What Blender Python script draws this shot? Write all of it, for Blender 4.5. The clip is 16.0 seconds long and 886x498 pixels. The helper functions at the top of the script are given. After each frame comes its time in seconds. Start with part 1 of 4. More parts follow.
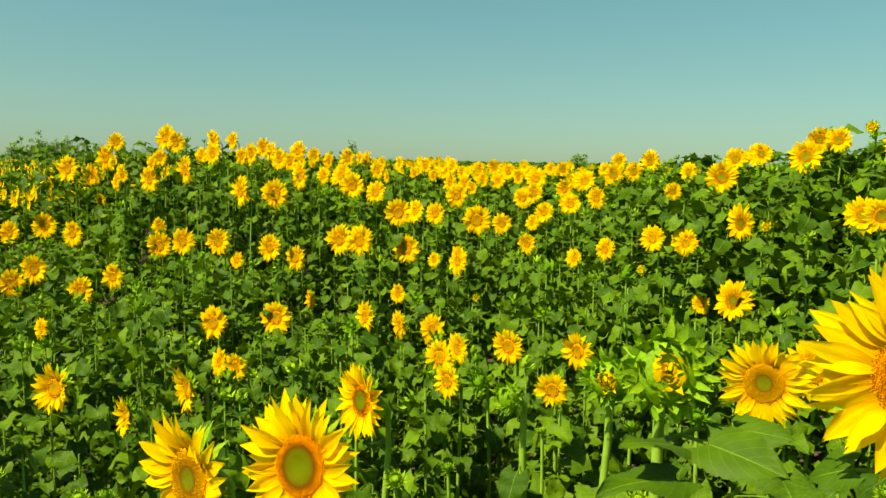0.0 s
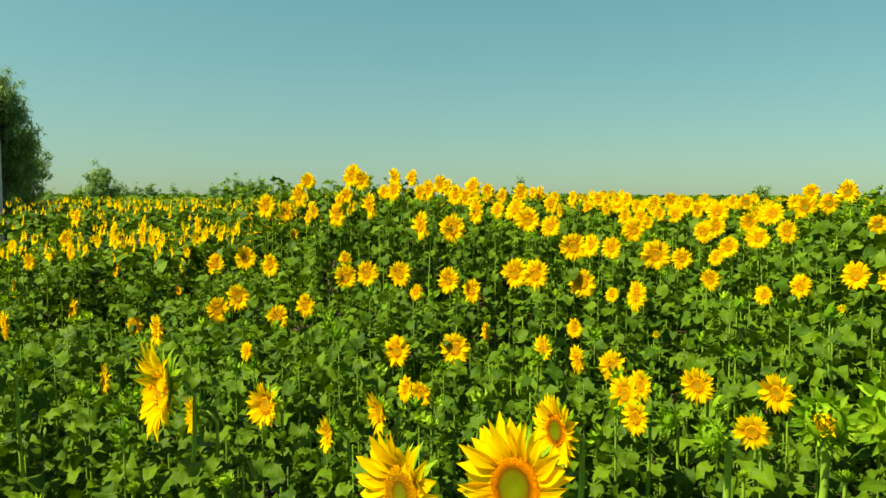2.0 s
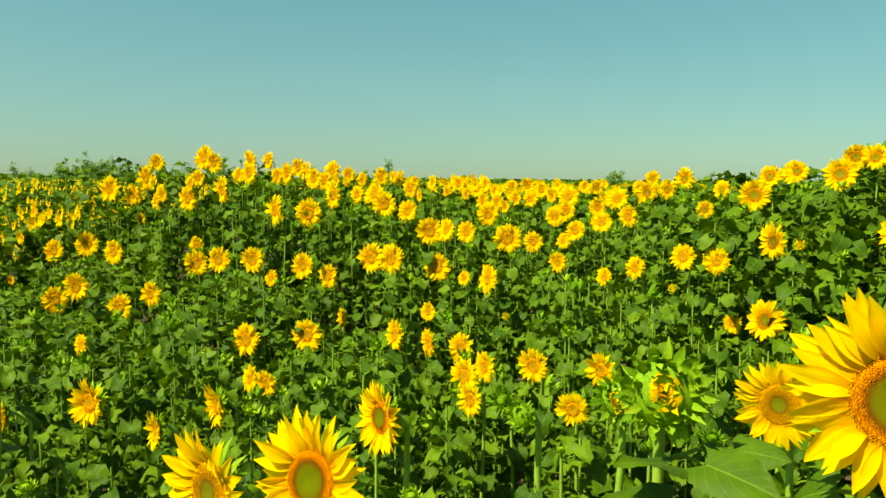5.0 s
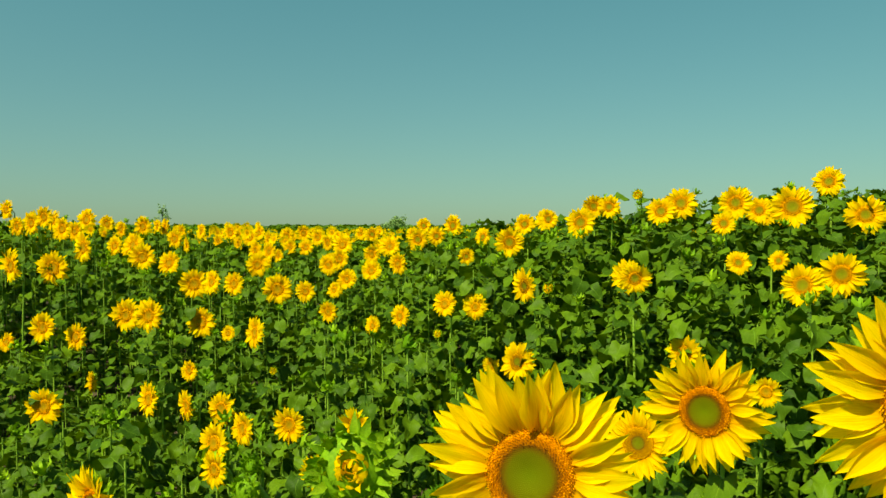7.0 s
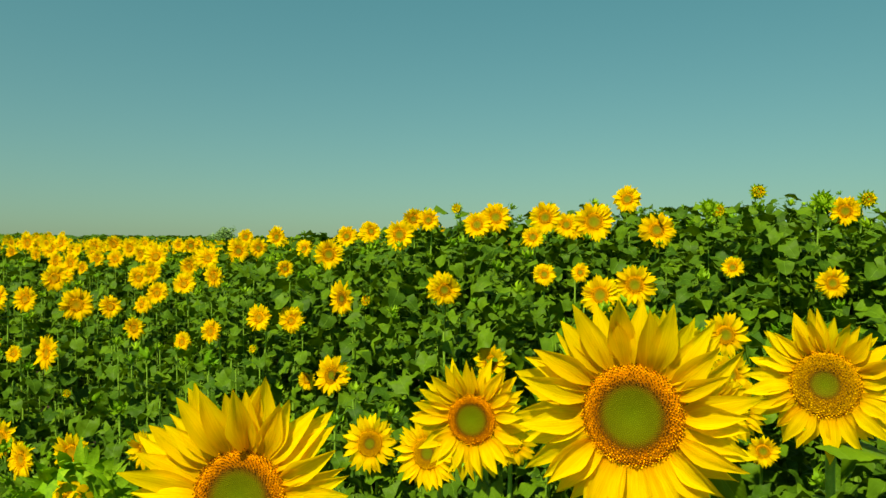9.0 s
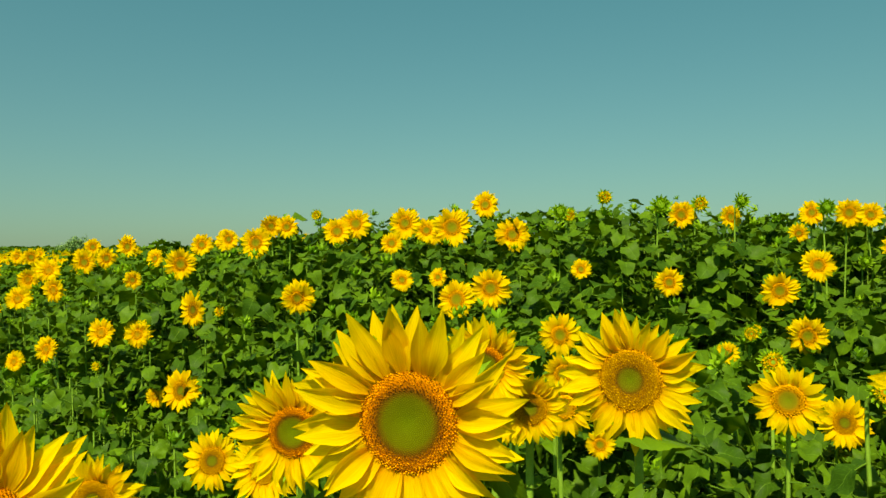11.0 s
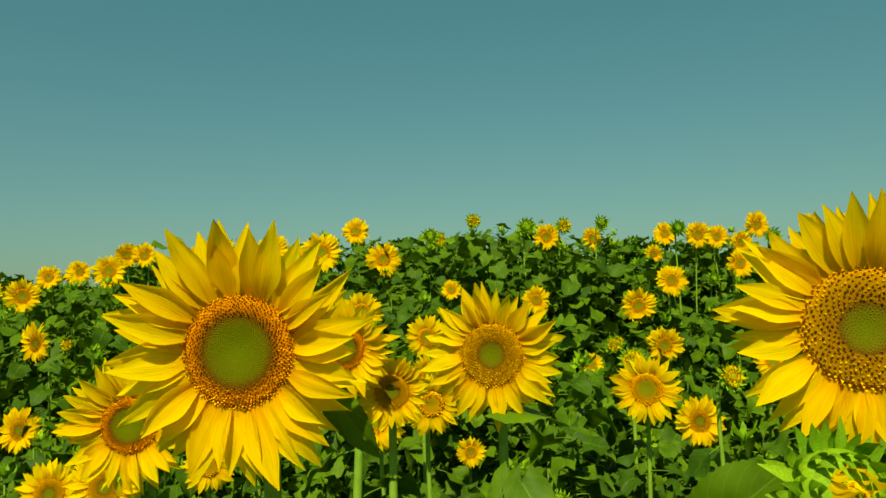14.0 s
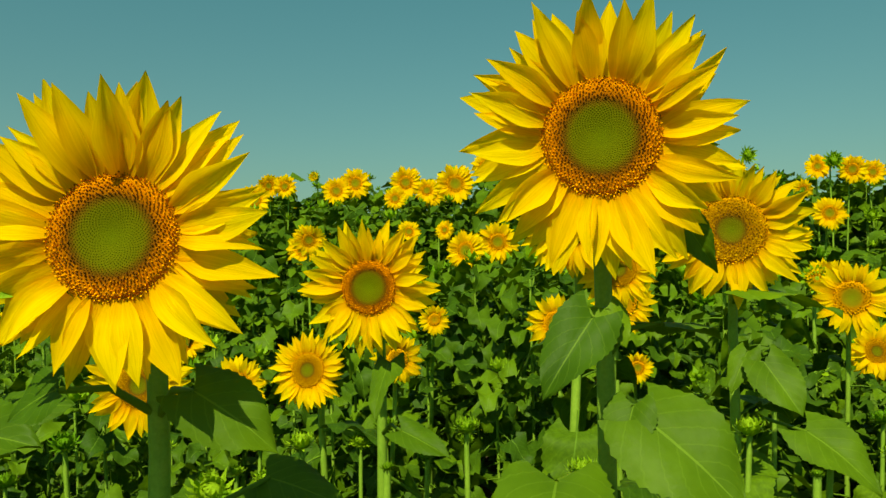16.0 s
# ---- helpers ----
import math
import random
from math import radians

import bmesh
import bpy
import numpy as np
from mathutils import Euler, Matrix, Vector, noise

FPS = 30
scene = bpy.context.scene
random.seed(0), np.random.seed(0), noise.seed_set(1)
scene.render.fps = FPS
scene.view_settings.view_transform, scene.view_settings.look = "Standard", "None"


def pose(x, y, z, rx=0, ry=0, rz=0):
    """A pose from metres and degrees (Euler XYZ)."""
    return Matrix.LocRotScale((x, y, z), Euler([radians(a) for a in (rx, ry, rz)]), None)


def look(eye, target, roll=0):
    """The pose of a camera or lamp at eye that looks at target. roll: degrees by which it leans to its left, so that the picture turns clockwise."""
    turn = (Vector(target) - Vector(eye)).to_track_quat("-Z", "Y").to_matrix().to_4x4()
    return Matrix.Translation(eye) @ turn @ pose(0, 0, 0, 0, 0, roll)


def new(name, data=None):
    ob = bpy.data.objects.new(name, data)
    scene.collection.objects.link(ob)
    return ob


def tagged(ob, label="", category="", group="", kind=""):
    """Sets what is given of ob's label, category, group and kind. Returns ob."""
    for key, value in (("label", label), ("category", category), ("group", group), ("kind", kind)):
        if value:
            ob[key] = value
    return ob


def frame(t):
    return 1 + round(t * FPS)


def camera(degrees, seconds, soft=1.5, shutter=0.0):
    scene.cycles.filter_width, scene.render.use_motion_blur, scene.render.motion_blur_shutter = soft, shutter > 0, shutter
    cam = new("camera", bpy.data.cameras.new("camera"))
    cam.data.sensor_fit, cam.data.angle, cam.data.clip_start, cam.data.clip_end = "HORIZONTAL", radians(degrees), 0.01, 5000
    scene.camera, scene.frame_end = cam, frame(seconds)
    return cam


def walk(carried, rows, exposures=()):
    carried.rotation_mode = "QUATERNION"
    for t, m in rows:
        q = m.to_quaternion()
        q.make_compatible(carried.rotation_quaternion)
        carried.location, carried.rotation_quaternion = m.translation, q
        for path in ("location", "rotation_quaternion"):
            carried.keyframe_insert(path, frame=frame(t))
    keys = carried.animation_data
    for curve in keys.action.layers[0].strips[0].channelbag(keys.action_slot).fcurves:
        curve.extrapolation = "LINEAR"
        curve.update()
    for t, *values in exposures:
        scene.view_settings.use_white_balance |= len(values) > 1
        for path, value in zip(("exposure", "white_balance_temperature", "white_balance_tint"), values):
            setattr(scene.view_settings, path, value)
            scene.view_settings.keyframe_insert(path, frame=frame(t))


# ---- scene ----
cam = camera(60.90, 16.0)
# seconds; metres; tilt from straight down, roll and yaw in degrees
PATH = [
    (0.0, 0.0000, -0.0001, 2.0000, 83.495, 0.825, -0.001),
    (0.5, -0.0260, -0.0078, 2.0038, 85.110, 1.129, 3.688),
    (1.0, -0.0491, -0.0284, 2.0042, 86.104, 0.940, 7.482),
    (1.5, -0.0621, -0.0395, 2.0025, 86.435, 0.699, 10.263),
    (2.0, -0.0721, -0.0625, 1.9977, 86.022, 0.160, 12.715),
    (2.5, -0.0794, -0.0717, 1.9859, 85.109, -0.430, 14.485),
    (3.0, -0.0857, -0.0813, 1.9777, 83.971, -0.472, 15.512),
    (5.5, 0.0959, -0.0230, 2.0266, 85.449, 0.875, -2.163),
    (6.0, 0.1338, -0.0139, 2.0398, 86.747, 0.914, -6.584),
    (6.5, 0.1687, -0.0121, 2.0484, 87.587, 0.453, -9.986),
    (7.0, 0.2009, -0.0145, 2.0519, 88.315, 0.104, -13.398),
    (7.5, 0.2277, -0.0182, 2.0503, 88.681, 0.099, -16.287),
    (8.0, 0.2621, -0.0210, 2.0493, 88.894, 0.335, -19.475),
    (8.5, 0.2899, -0.0254, 2.0505, 89.157, 0.514, -22.576),
    (9.0, 0.3196, -0.0290, 2.0496, 89.335, 0.533, -25.993),
    (9.5, 0.3449, -0.0358, 2.0507, 89.457, 0.454, -28.618),
    (12.0, 0.4594, -0.0869, 2.0524, 90.155, -0.602, -40.821),
    (12.5, 0.4882, -0.0904, 2.0439, 90.437, -0.561, -43.491),
    (13.0, 0.4952, -0.0880, 2.0161, 90.852, -0.831, -45.594),
    (13.5, 0.4853, -0.0784, 1.9798, 92.033, -1.466, -45.950),
    (14.0, 0.4640, -0.0481, 1.9356, 92.569, -1.528, -45.319),
    (14.5, 0.4377, -0.0207, 1.8985, 92.287, -1.550, -43.842),
    (15.0, 0.4157, 0.0318, 1.8558, 90.934, -1.361, -42.202),
    (15.5, 0.3765, 0.0866, 1.8233, 89.464, -1.069, -39.892),
    (16.0, 0.3236, 0.1290, 1.8011, 88.877, -0.757, -37.177),
]
walk(cam, [(t, pose(x, y, z, 0, 0, yaw) @ pose(0, 0, 0, tilt) @ pose(0, 0, 0, 0, 0, roll)) for t, x, y, z, tilt, roll, yaw in PATH],
     exposures=[(0.0, 0.70, 8700, 5), (1.5, 0.71, 8600, 5), (3.0, 0.83, 8500, 6), (5.5, 0.74, 8600, 1), (7.0, 0.44, 8500, -3), (9.0, 0.32, 8500, -4), (12.5, 0.24, 8600, -4), (14.5, 0.04, 8800, -6), (16.0, 0.13, 8700, -8)])

# ---- world, sun ----
FACE = 43.0                                   # degrees: the way the heads look, turned from -y towards -x
SUN_AZ, SUN_EL = 55.0, 54.0                   # the sun stands behind the camera, on the side of -x
world = bpy.data.worlds.new("sky")
scene.world = world
world.use_nodes = True
wn, wl = world.node_tree.nodes, world.node_tree.links
sky = wn.new("ShaderNodeTexSky")
sky.sky_type, sky.sun_disc = "NISHITA", False
sky.sun_elevation, sky.sun_rotation = radians(SUN_EL), radians(180 + SUN_AZ)
sky.air_density, sky.dust_density, sky.ozone_density = 1.0, 1.3, 4.0
haze = wn.new("ShaderNodeMix")                # the teal cast of the hazy air
haze.data_type, haze.blend_type = "RGBA", "MULTIPLY"
haze.inputs[0].default_value = 1.0
height, tint = wn.new("ShaderNodeSeparateXYZ"), wn.new("ShaderNodeValToRGB")
for at, shade in ((0.0, (0.68, 0.87, 0.77, 1)), (0.12, (0.63, 1.01, 0.87, 1)), (0.35, (0.56, 1.16, 0.97, 1))):
    step = tint.color_ramp.elements[0] if at == 0.0 else tint.color_ramp.elements[1] if at == 0.35 else tint.color_ramp.elements.new(at)
    step.position, step.color = at, shade
aim, lift, unit = wn.new("ShaderNodeTexCoord"), wn.new("ShaderNodeVectorMath"), wn.new("ShaderNodeVectorMath")
lift.operation, unit.operation = "MULTIPLY_ADD", "NORMALIZE"
lift.inputs[1].default_value, lift.inputs[2].default_value = (1.0, 1.0, 0.96), (0.0, 0.0, 0.035)   # clear air down to the horizon
wl.new(aim.outputs["Generated"], lift.inputs[0])
wl.new(lift.outputs[0], unit.inputs[0])
wl.new(unit.outputs[0], sky.inputs[0])
wl.new(aim.outputs["Generated"], height.inputs[0])
wl.new(height.outputs[2], tint.inputs[0])
wl.new(tint.outputs[0], haze.inputs[7])
wl.new(sky.outputs[0], haze.inputs[6])
wl.new(haze.outputs[2], wn["Background"].inputs[0])
wn["Background"].inputs[1].default_value = 0.088
sun = new("sun", bpy.data.lights.new("sun", "SUN"))
sun.data.energy, sun.data.angle, sun.data.color = 5.6, radians(0.6), (1.0, 0.95, 0.86)
to_sun = Vector((-math.sin(radians(SUN_AZ)) * math.cos(radians(SUN_EL)), -math.cos(radians(SUN_AZ)) * math.cos(radians(SUN_EL)), math.sin(radians(SUN_EL))))
sun.matrix_world = look(to_sun * 50, (0, 0, 0))


# ---- materials ----
class Nodes:
    """A small wrapper: one material and quick ways to add and join its nodes."""

    def __init__(self, name):
        self.mat = bpy.data.materials.new(name)
        self.mat.use_nodes = True
        self.tree = self.mat.node_tree
        self.bsdf = self.tree.nodes["Principled BSDF"]
        self.out = self.tree.nodes["Material Output"]

    def add(self, kind, **values):
        node = self.tree.nodes.new(kind)
        for key, value in values.items():
            setattr(node, key, value)
        return node

    def join(self, a, b):
        self.tree.links.new(a, b)

    def ramp(self, factor, stops):
        node = self.add("ShaderNodeValToRGB")
        for n, (at, colour) in enumerate(stops):
            e = node.color_ramp.elements[n] if n < 2 else node.color_ramp.elements.new(at)
            e.position, e.color = at, (*colour, 1)
        self.join(factor, node.inputs[0])
        return node.outputs[0]

    def noise(self, scale, detail=3.0, vector=None, rough=0.6):
        node = self.add("ShaderNodeTexNoise")
        node.inputs["Scale"].default_value, node.inputs["Detail"].default_value = scale, detail
        node.inputs["Roughness"].default_value = rough
        if vector is not None:
            self.join(vector, node.inputs["Vector"])
        return node.outputs["Fac"]

    def math(self, op, a, b=0.0):
        node = self.add("ShaderNodeMath", operation=op)
        for socket, value in zip(node.inputs, (a, b)):
            if isinstance(value, (int, float)):
                socket.default_value = value
            else:
                self.join(value, socket)
        return node.outputs[0]

    def mix(self, factor, a, b, blend="MIX"):
        node = self.add("ShaderNodeMix", data_type="RGBA", blend_type=blend)
        for socket, value in ((node.inputs[0], factor), (node.inputs[6], a), (node.inputs[7], b)):
            if isinstance(value, (int, float)):
                socket.default_value = value
            elif isinstance(value, tuple):
                socket.default_value = (*value, 1)
            else:
                self.join(value, socket)
        return node.outputs[2]

    def bump(self, height, strength, distance=0.002):
        node = self.add("ShaderNodeBump")
        node.inputs["Strength"].default_value, node.inputs["Distance"].default_value = strength, distance
        self.join(height, node.inputs["Height"])
        self.join(node.outputs[0], self.bsdf.inputs["Normal"])
        return node.outputs[0]

    def finish(self, colour, roughness, through_colour=None, share=0.0, specular=0.4):
        self.join(colour, self.bsdf.inputs["Base Color"])
        self.bsdf.inputs["Roughness"].default_value = roughness
        self.bsdf.inputs["Specular IOR Level"].default_value = specular
        if through_colour is not None:
            lit = self.add("ShaderNodeBsdfTranslucent")
            self.join(through_colour, lit.inputs[0])
            both = self.add("ShaderNodeMixShader")
            both.inputs[0].default_value = share
            self.join(self.bsdf.outputs[0], both.inputs[1])
            self.join(lit.outputs[0], both.inputs[2])
            self.join(both.outputs[0], self.out.inputs["Surface"])
        return self.mat

    def chance(self):
        """A number for each object and each island."""
        a = self.add("ShaderNodeObjectInfo").outputs["Random"]
        b = self.add("ShaderNodeNewGeometry").outputs["Random Per Island"]
        return self.math("FRACT", self.math("ADD", a, b))


def leaf_material(name, dark, light, vein):
    n = Nodes(name)
    uv = n.add("ShaderNodeTexCoord").outputs["UV"]
    sep = n.add("ShaderNodeSeparateXYZ")
    n.join(uv, sep.inputs[0])
    across = n.math("ABSOLUTE", n.math("SUBTRACT", sep.outputs[0], 0.5))
    side = n.math("FRACT", n.math("SUBTRACT", n.math("MULTIPLY", sep.outputs[1], 6.0), n.math("MULTIPLY", across, 5.0)))
    side_vein = n.math("GREATER_THAN", side, 0.90)
    mid_vein = n.math("LESS_THAN", across, 0.013)
    veins = n.math("MULTIPLY", n.math("MAXIMUM", n.math("MULTIPLY", side_vein, 0.30), mid_vein), 0.5)
    place = n.add("ShaderNodeTexCoord").outputs["Object"]
    base = n.ramp(n.chance(), [(0.0, dark), (1.0, light)])
    blotch = n.ramp(n.noise(14.0, 4.0, place), [(0.35, (0.72, 0.75, 0.7)), (0.7, (1.15, 1.1, 1.0))])
    colour = n.mix(veins, n.mix(1.0, base, blotch, "MULTIPLY"), vein)
    n.bump(n.math("ADD", n.math("MULTIPLY", n.noise(90.0, 3.0, place), 0.6), n.math("MULTIPLY", veins, -1.5)), 0.5)
    glow = n.mix(1.0, colour, (1.5, 1.45, 0.6), "MULTIPLY")
    return n.finish(colour, 0.52, glow, 0.15, 0.08)


def petal_material(name, deep, pale):
    n = Nodes(name)
    uv = n.add("ShaderNodeTexCoord").outputs["UV"]
    squeeze = n.add("ShaderNodeMapping")
    squeeze.inputs["Scale"].default_value = (9.0, 0.8, 1.0)
    n.join(uv, squeeze.inputs["Vector"])
    streak = n.noise(2.0, 3.0, squeeze.outputs[0])
    sep = n.add("ShaderNodeSeparateXYZ")
    n.join(uv, sep.inputs[0])
    base = n.ramp(n.chance(), [(0.0, deep), (1.0, pale)])
    toned = n.mix(1.0, base, n.ramp(streak, [(0.3, (0.84, 0.80, 0.8)), (0.7, (1.05, 1.06, 1.0))]), "MULTIPLY")
    root = n.ramp(sep.outputs[1], [(0.0, (0.95, 0.72, 0.6)), (0.30, (1.0, 1.0, 1.0))])
    colour = n.mix(1.0, toned, root, "MULTIPLY")
    n.bump(streak, 0.35, 0.003)
    return n.finish(colour, 0.65, colour, 0.50, 0.06)


def disc_material(name, field=False, ripe=False, middle=False):
    """Green young florets in the middle, a dark rim round them, then rings of open orange-brown ones."""
    n = Nodes(name)
    uv = n.add("ShaderNodeTexCoord").outputs["UV"]
    sep = n.add("ShaderNodeSeparateXYZ")
    n.join(uv, sep.inputs[0])
    place = n.add("ShaderNodeTexCoord").outputs["Object"]
    edge = n.math("ADD", sep.outputs[0], n.math("MULTIPLY", n.math("SUBTRACT", n.noise(60.0, 2.0, place), 0.5), 0.14))
    stops = [(0.0, (0.125, 0.18, 0.007)), (0.46, (0.130, 0.15, 0.006)), (0.60, (0.17, 0.095, 0.006)), (0.67, (0.42, 0.17, 0.007)), (0.80, (0.72, 0.29, 0.008)), (1.0, (0.90, 0.46, 0.011))]
    if field:
        stops = [(0.0, (0.21, 0.16, 0.008)), (0.5, (0.32, 0.17, 0.008)), (0.78, (0.54, 0.27, 0.008)), (1.0, (0.84, 0.48, 0.010))]
    if middle:
        stops = [(0.0, (0.14, 0.17, 0.008)), (0.45, (0.18, 0.15, 0.008)), (0.62, (0.34, 0.17, 0.008)), (0.84, (0.58, 0.29, 0.008)), (1.0, (0.84, 0.48, 0.010))]
    if ripe:
        stops = [(0.0, (0.13, 0.18, 0.008)), (0.30, (0.15, 0.15, 0.008)), (0.40, (0.15, 0.08, 0.006)), (0.47, (0.40, 0.22, 0.008)), (0.76, (0.52, 0.31, 0.009)), (1.0, (0.84, 0.47, 0.011))]
    ring = n.ramp(edge, stops)
    # floret bases and the dome darkened: shade of the gaps put into the colour
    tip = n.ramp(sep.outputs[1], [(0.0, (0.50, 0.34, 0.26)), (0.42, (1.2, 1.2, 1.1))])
    grain = n.ramp(n.noise(420.0, 2.0, place), [(0.35, (0.66, 0.60, 0.5)), (0.65, (1.15, 1.15, 1.1))])
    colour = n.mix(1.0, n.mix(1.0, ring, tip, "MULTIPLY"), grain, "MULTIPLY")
    # brown anthers on about half of the open florets, densest where the young ones begin
    zone = n.ramp(edge, [(0.38 if ripe else 0.55, (0, 0, 0)), (0.44 if ripe else 0.62, (0.90, 0.90, 0.90)), (0.80, (0.66, 0.66, 0.66)), (1.0, (0.50, 0.50, 0.50))])
    worn = n.math("LESS_THAN", n.chance(), zone)
    anther = n.math("MULTIPLY", n.math("MULTIPLY", worn, n.math("GREATER_THAN", sep.outputs[1], 0.55)), 0.0 if field or middle else 0.90)
    colour = n.mix(anther, colour, (0.085, 0.028, 0.007))
    return n.finish(colour, 0.85, specular=0.05)


def plain_material(name, low, high, scale, roughness, bump=0.3, distance=0.01):
    n = Nodes(name)
    place = n.add("ShaderNodeTexCoord").outputs["Object"]
    coarse, fine = n.noise(scale, 5.0, place), n.noise(scale * 9, 4.0, place)
    both = n.math("ADD", n.math("MULTIPLY", coarse, 0.6), n.math("MULTIPLY", fine, 0.4))
    colour = n.ramp(both, [(0.32, low), (0.68, high)])
    n.bump(fine, bump, distance)
    return n.finish(colour, roughness, specular=0.25)


LEAF = leaf_material("sunflower_leaf", (0.029, 0.080, 0.006), (0.100, 0.196, 0.010), (0.15, 0.29, 0.03))
UPPER_LEAF = leaf_material("upper_leaf", (0.042, 0.104, 0.006), (0.102, 0.194, 0.010), (0.16, 0.28, 0.025))
BRACT = leaf_material("bract", (0.10, 0.26, 0.012), (0.30, 0.50, 0.030), (0.28, 0.44, 0.055))
PETAL = petal_material("ray_petal", (0.97, 0.65, 0.004), (0.99, 0.76, 0.009))
DISC = disc_material("disc_florets")
DISC_FIELD = disc_material("field_disc_florets", field=True)
DISC_GREEN = disc_material("mid_disc_florets", middle=True)
DISC_RIPE = disc_material("ripe_disc_florets", ripe=True)
STEM = plain_material("stem", (0.14, 0.28, 0.022), (0.25, 0.41, 0.045), 30.0, 0.6, 0.4, 0.002)
SOIL = plain_material("soil", (0.036, 0.027, 0.016), (0.085, 0.064, 0.040), 2.5, 0.95, 0.8, 0.03)
BARK = plain_material("bark", (0.09, 0.075, 0.055), (0.22, 0.19, 0.15), 6.0, 0.9, 0.8, 0.02)
TREE_LEAF = leaf_material("tree_leaf", (0.15, 0.28, 0.10), (0.33, 0.50, 0.20), (0.14, 0.24, 0.09))


# ---- mesh helpers ----
def mesh_of(name, verts, faces, uvs=None, smooth=True):
    """A mesh from lists of corners and faces, with one uv for each corner."""
    me = bpy.data.meshes.new(name)
    me.from_pydata([tuple(v) for v in verts], [], [tuple(f) for f in faces])
    if uvs is not None:
        layer = me.uv_layers.new(name="UVMap")
        index = np.empty(len(me.loops), dtype=np.int32)
        me.loops.foreach_get("vertex_index", index)
        layer.data.foreach_set("uv", np.asarray(uvs, dtype=np.float32)[index].ravel())
    me.polygons.foreach_set("use_smooth", [smooth] * len(me.polygons))
    me.update()
    return me


class Pile:
    """Pieces gathered as arrays: corners, faces, uvs."""

    def __init__(self):
        self.v, self.f, self.u, self.count = [], [], [], 0

    def put(self, piece, m=None):
        v, f, u = piece
        if m is not None:
            r = np.array(m)
            v = v @ r[:3, :3].T + r[:3, 3]
        self.v.append(v), self.u.append(u)
        self.f.extend([tuple(i + self.count for i in face) for face in f])
        self.count += len(v)
        return self

    def piece(self):
        return np.concatenate(self.v), self.f, np.concatenate(self.u)

    def mesh(self, name, smooth=True):
        v, f, u = self.piece()
        return mesh_of(name, v, f, u, smooth)


def scatter(name, piece, matrices):
    """One mesh of many copies of a piece, by arrays."""
    v, f, u = piece
    m = np.asarray(matrices)
    tris = np.array([t for face in f for t in ([face] if len(face) == 3 else [(face[0], face[1], face[2]), (face[0], face[2], face[3])])], dtype=np.int64)
    allv = np.einsum("nij,vj->nvi", m[:, :3, :3], v) + m[:, None, :3, 3]
    allf = tris[None] + (np.arange(len(m)) * len(v))[:, None, None]
    me = bpy.data.meshes.new(name)
    nf = allf.size // 3
    me.vertices.add(allv.size // 3), me.loops.add(nf * 3), me.polygons.add(nf)
    me.vertices.foreach_set("co", allv.astype(np.float32).ravel())
    me.loops.foreach_set("vertex_index", allf.astype(np.int32).ravel())
    me.polygons.foreach_set("loop_start", np.arange(0, nf * 3, 3, dtype=np.int32))
    me.polygons.foreach_set("use_smooth", np.ones(nf, dtype=bool))
    me.update(calc_edges=True)
    layer = me.uv_layers.new(name="UVMap")
    layer.data.foreach_set("uv", np.asarray(u, dtype=np.float32)[np.tile(tris.ravel(), len(m))].ravel())
    me.validate()
    return me


def part(name, data, material, parent, m=None, label=""):
    """One mesh object under a thing or a part."""
    ob = new(name, data)
    if material and not data.materials:
        data.materials.append(material)
    ob.parent = parent
    if m is not None:
        ob.matrix_basis = m
    if label:
        ob["label"] = label
    return ob


def grid_faces(rows, cols):
    return [(r * cols + c, r * cols + c + 1, (r + 1) * cols + c + 1, (r + 1) * cols + c) for r in range(rows - 1) for c in range(cols - 1)]


def tube(points, radii, sides=6):
    """A tapered tube along points, as a piece."""
    pts = [Vector(p) for p in points]
    v, u = [], []
    for i, p in enumerate(pts):
        way = (pts[min(i + 1, len(pts) - 1)] - pts[max(i - 1, 0)]).normalized()
        side = way.cross(Vector((0.31, 0.95, 0.05))).normalized()
        up = side.cross(way)
        for k in range(sides):
            a = 2 * math.pi * k / sides
            v.append(tuple(p + radii[i] * (math.cos(a) * side + math.sin(a) * up)))
            u.append((k / sides, i / max(1, len(pts) - 1)))
    f = [(i * sides + k, i * sides + (k + 1) % sides, (i + 1) * sides + (k + 1) % sides, (i + 1) * sides + k) for i in range(len(pts) - 1) for k in range(sides)]
    return np.array(v), f, np.array(u)


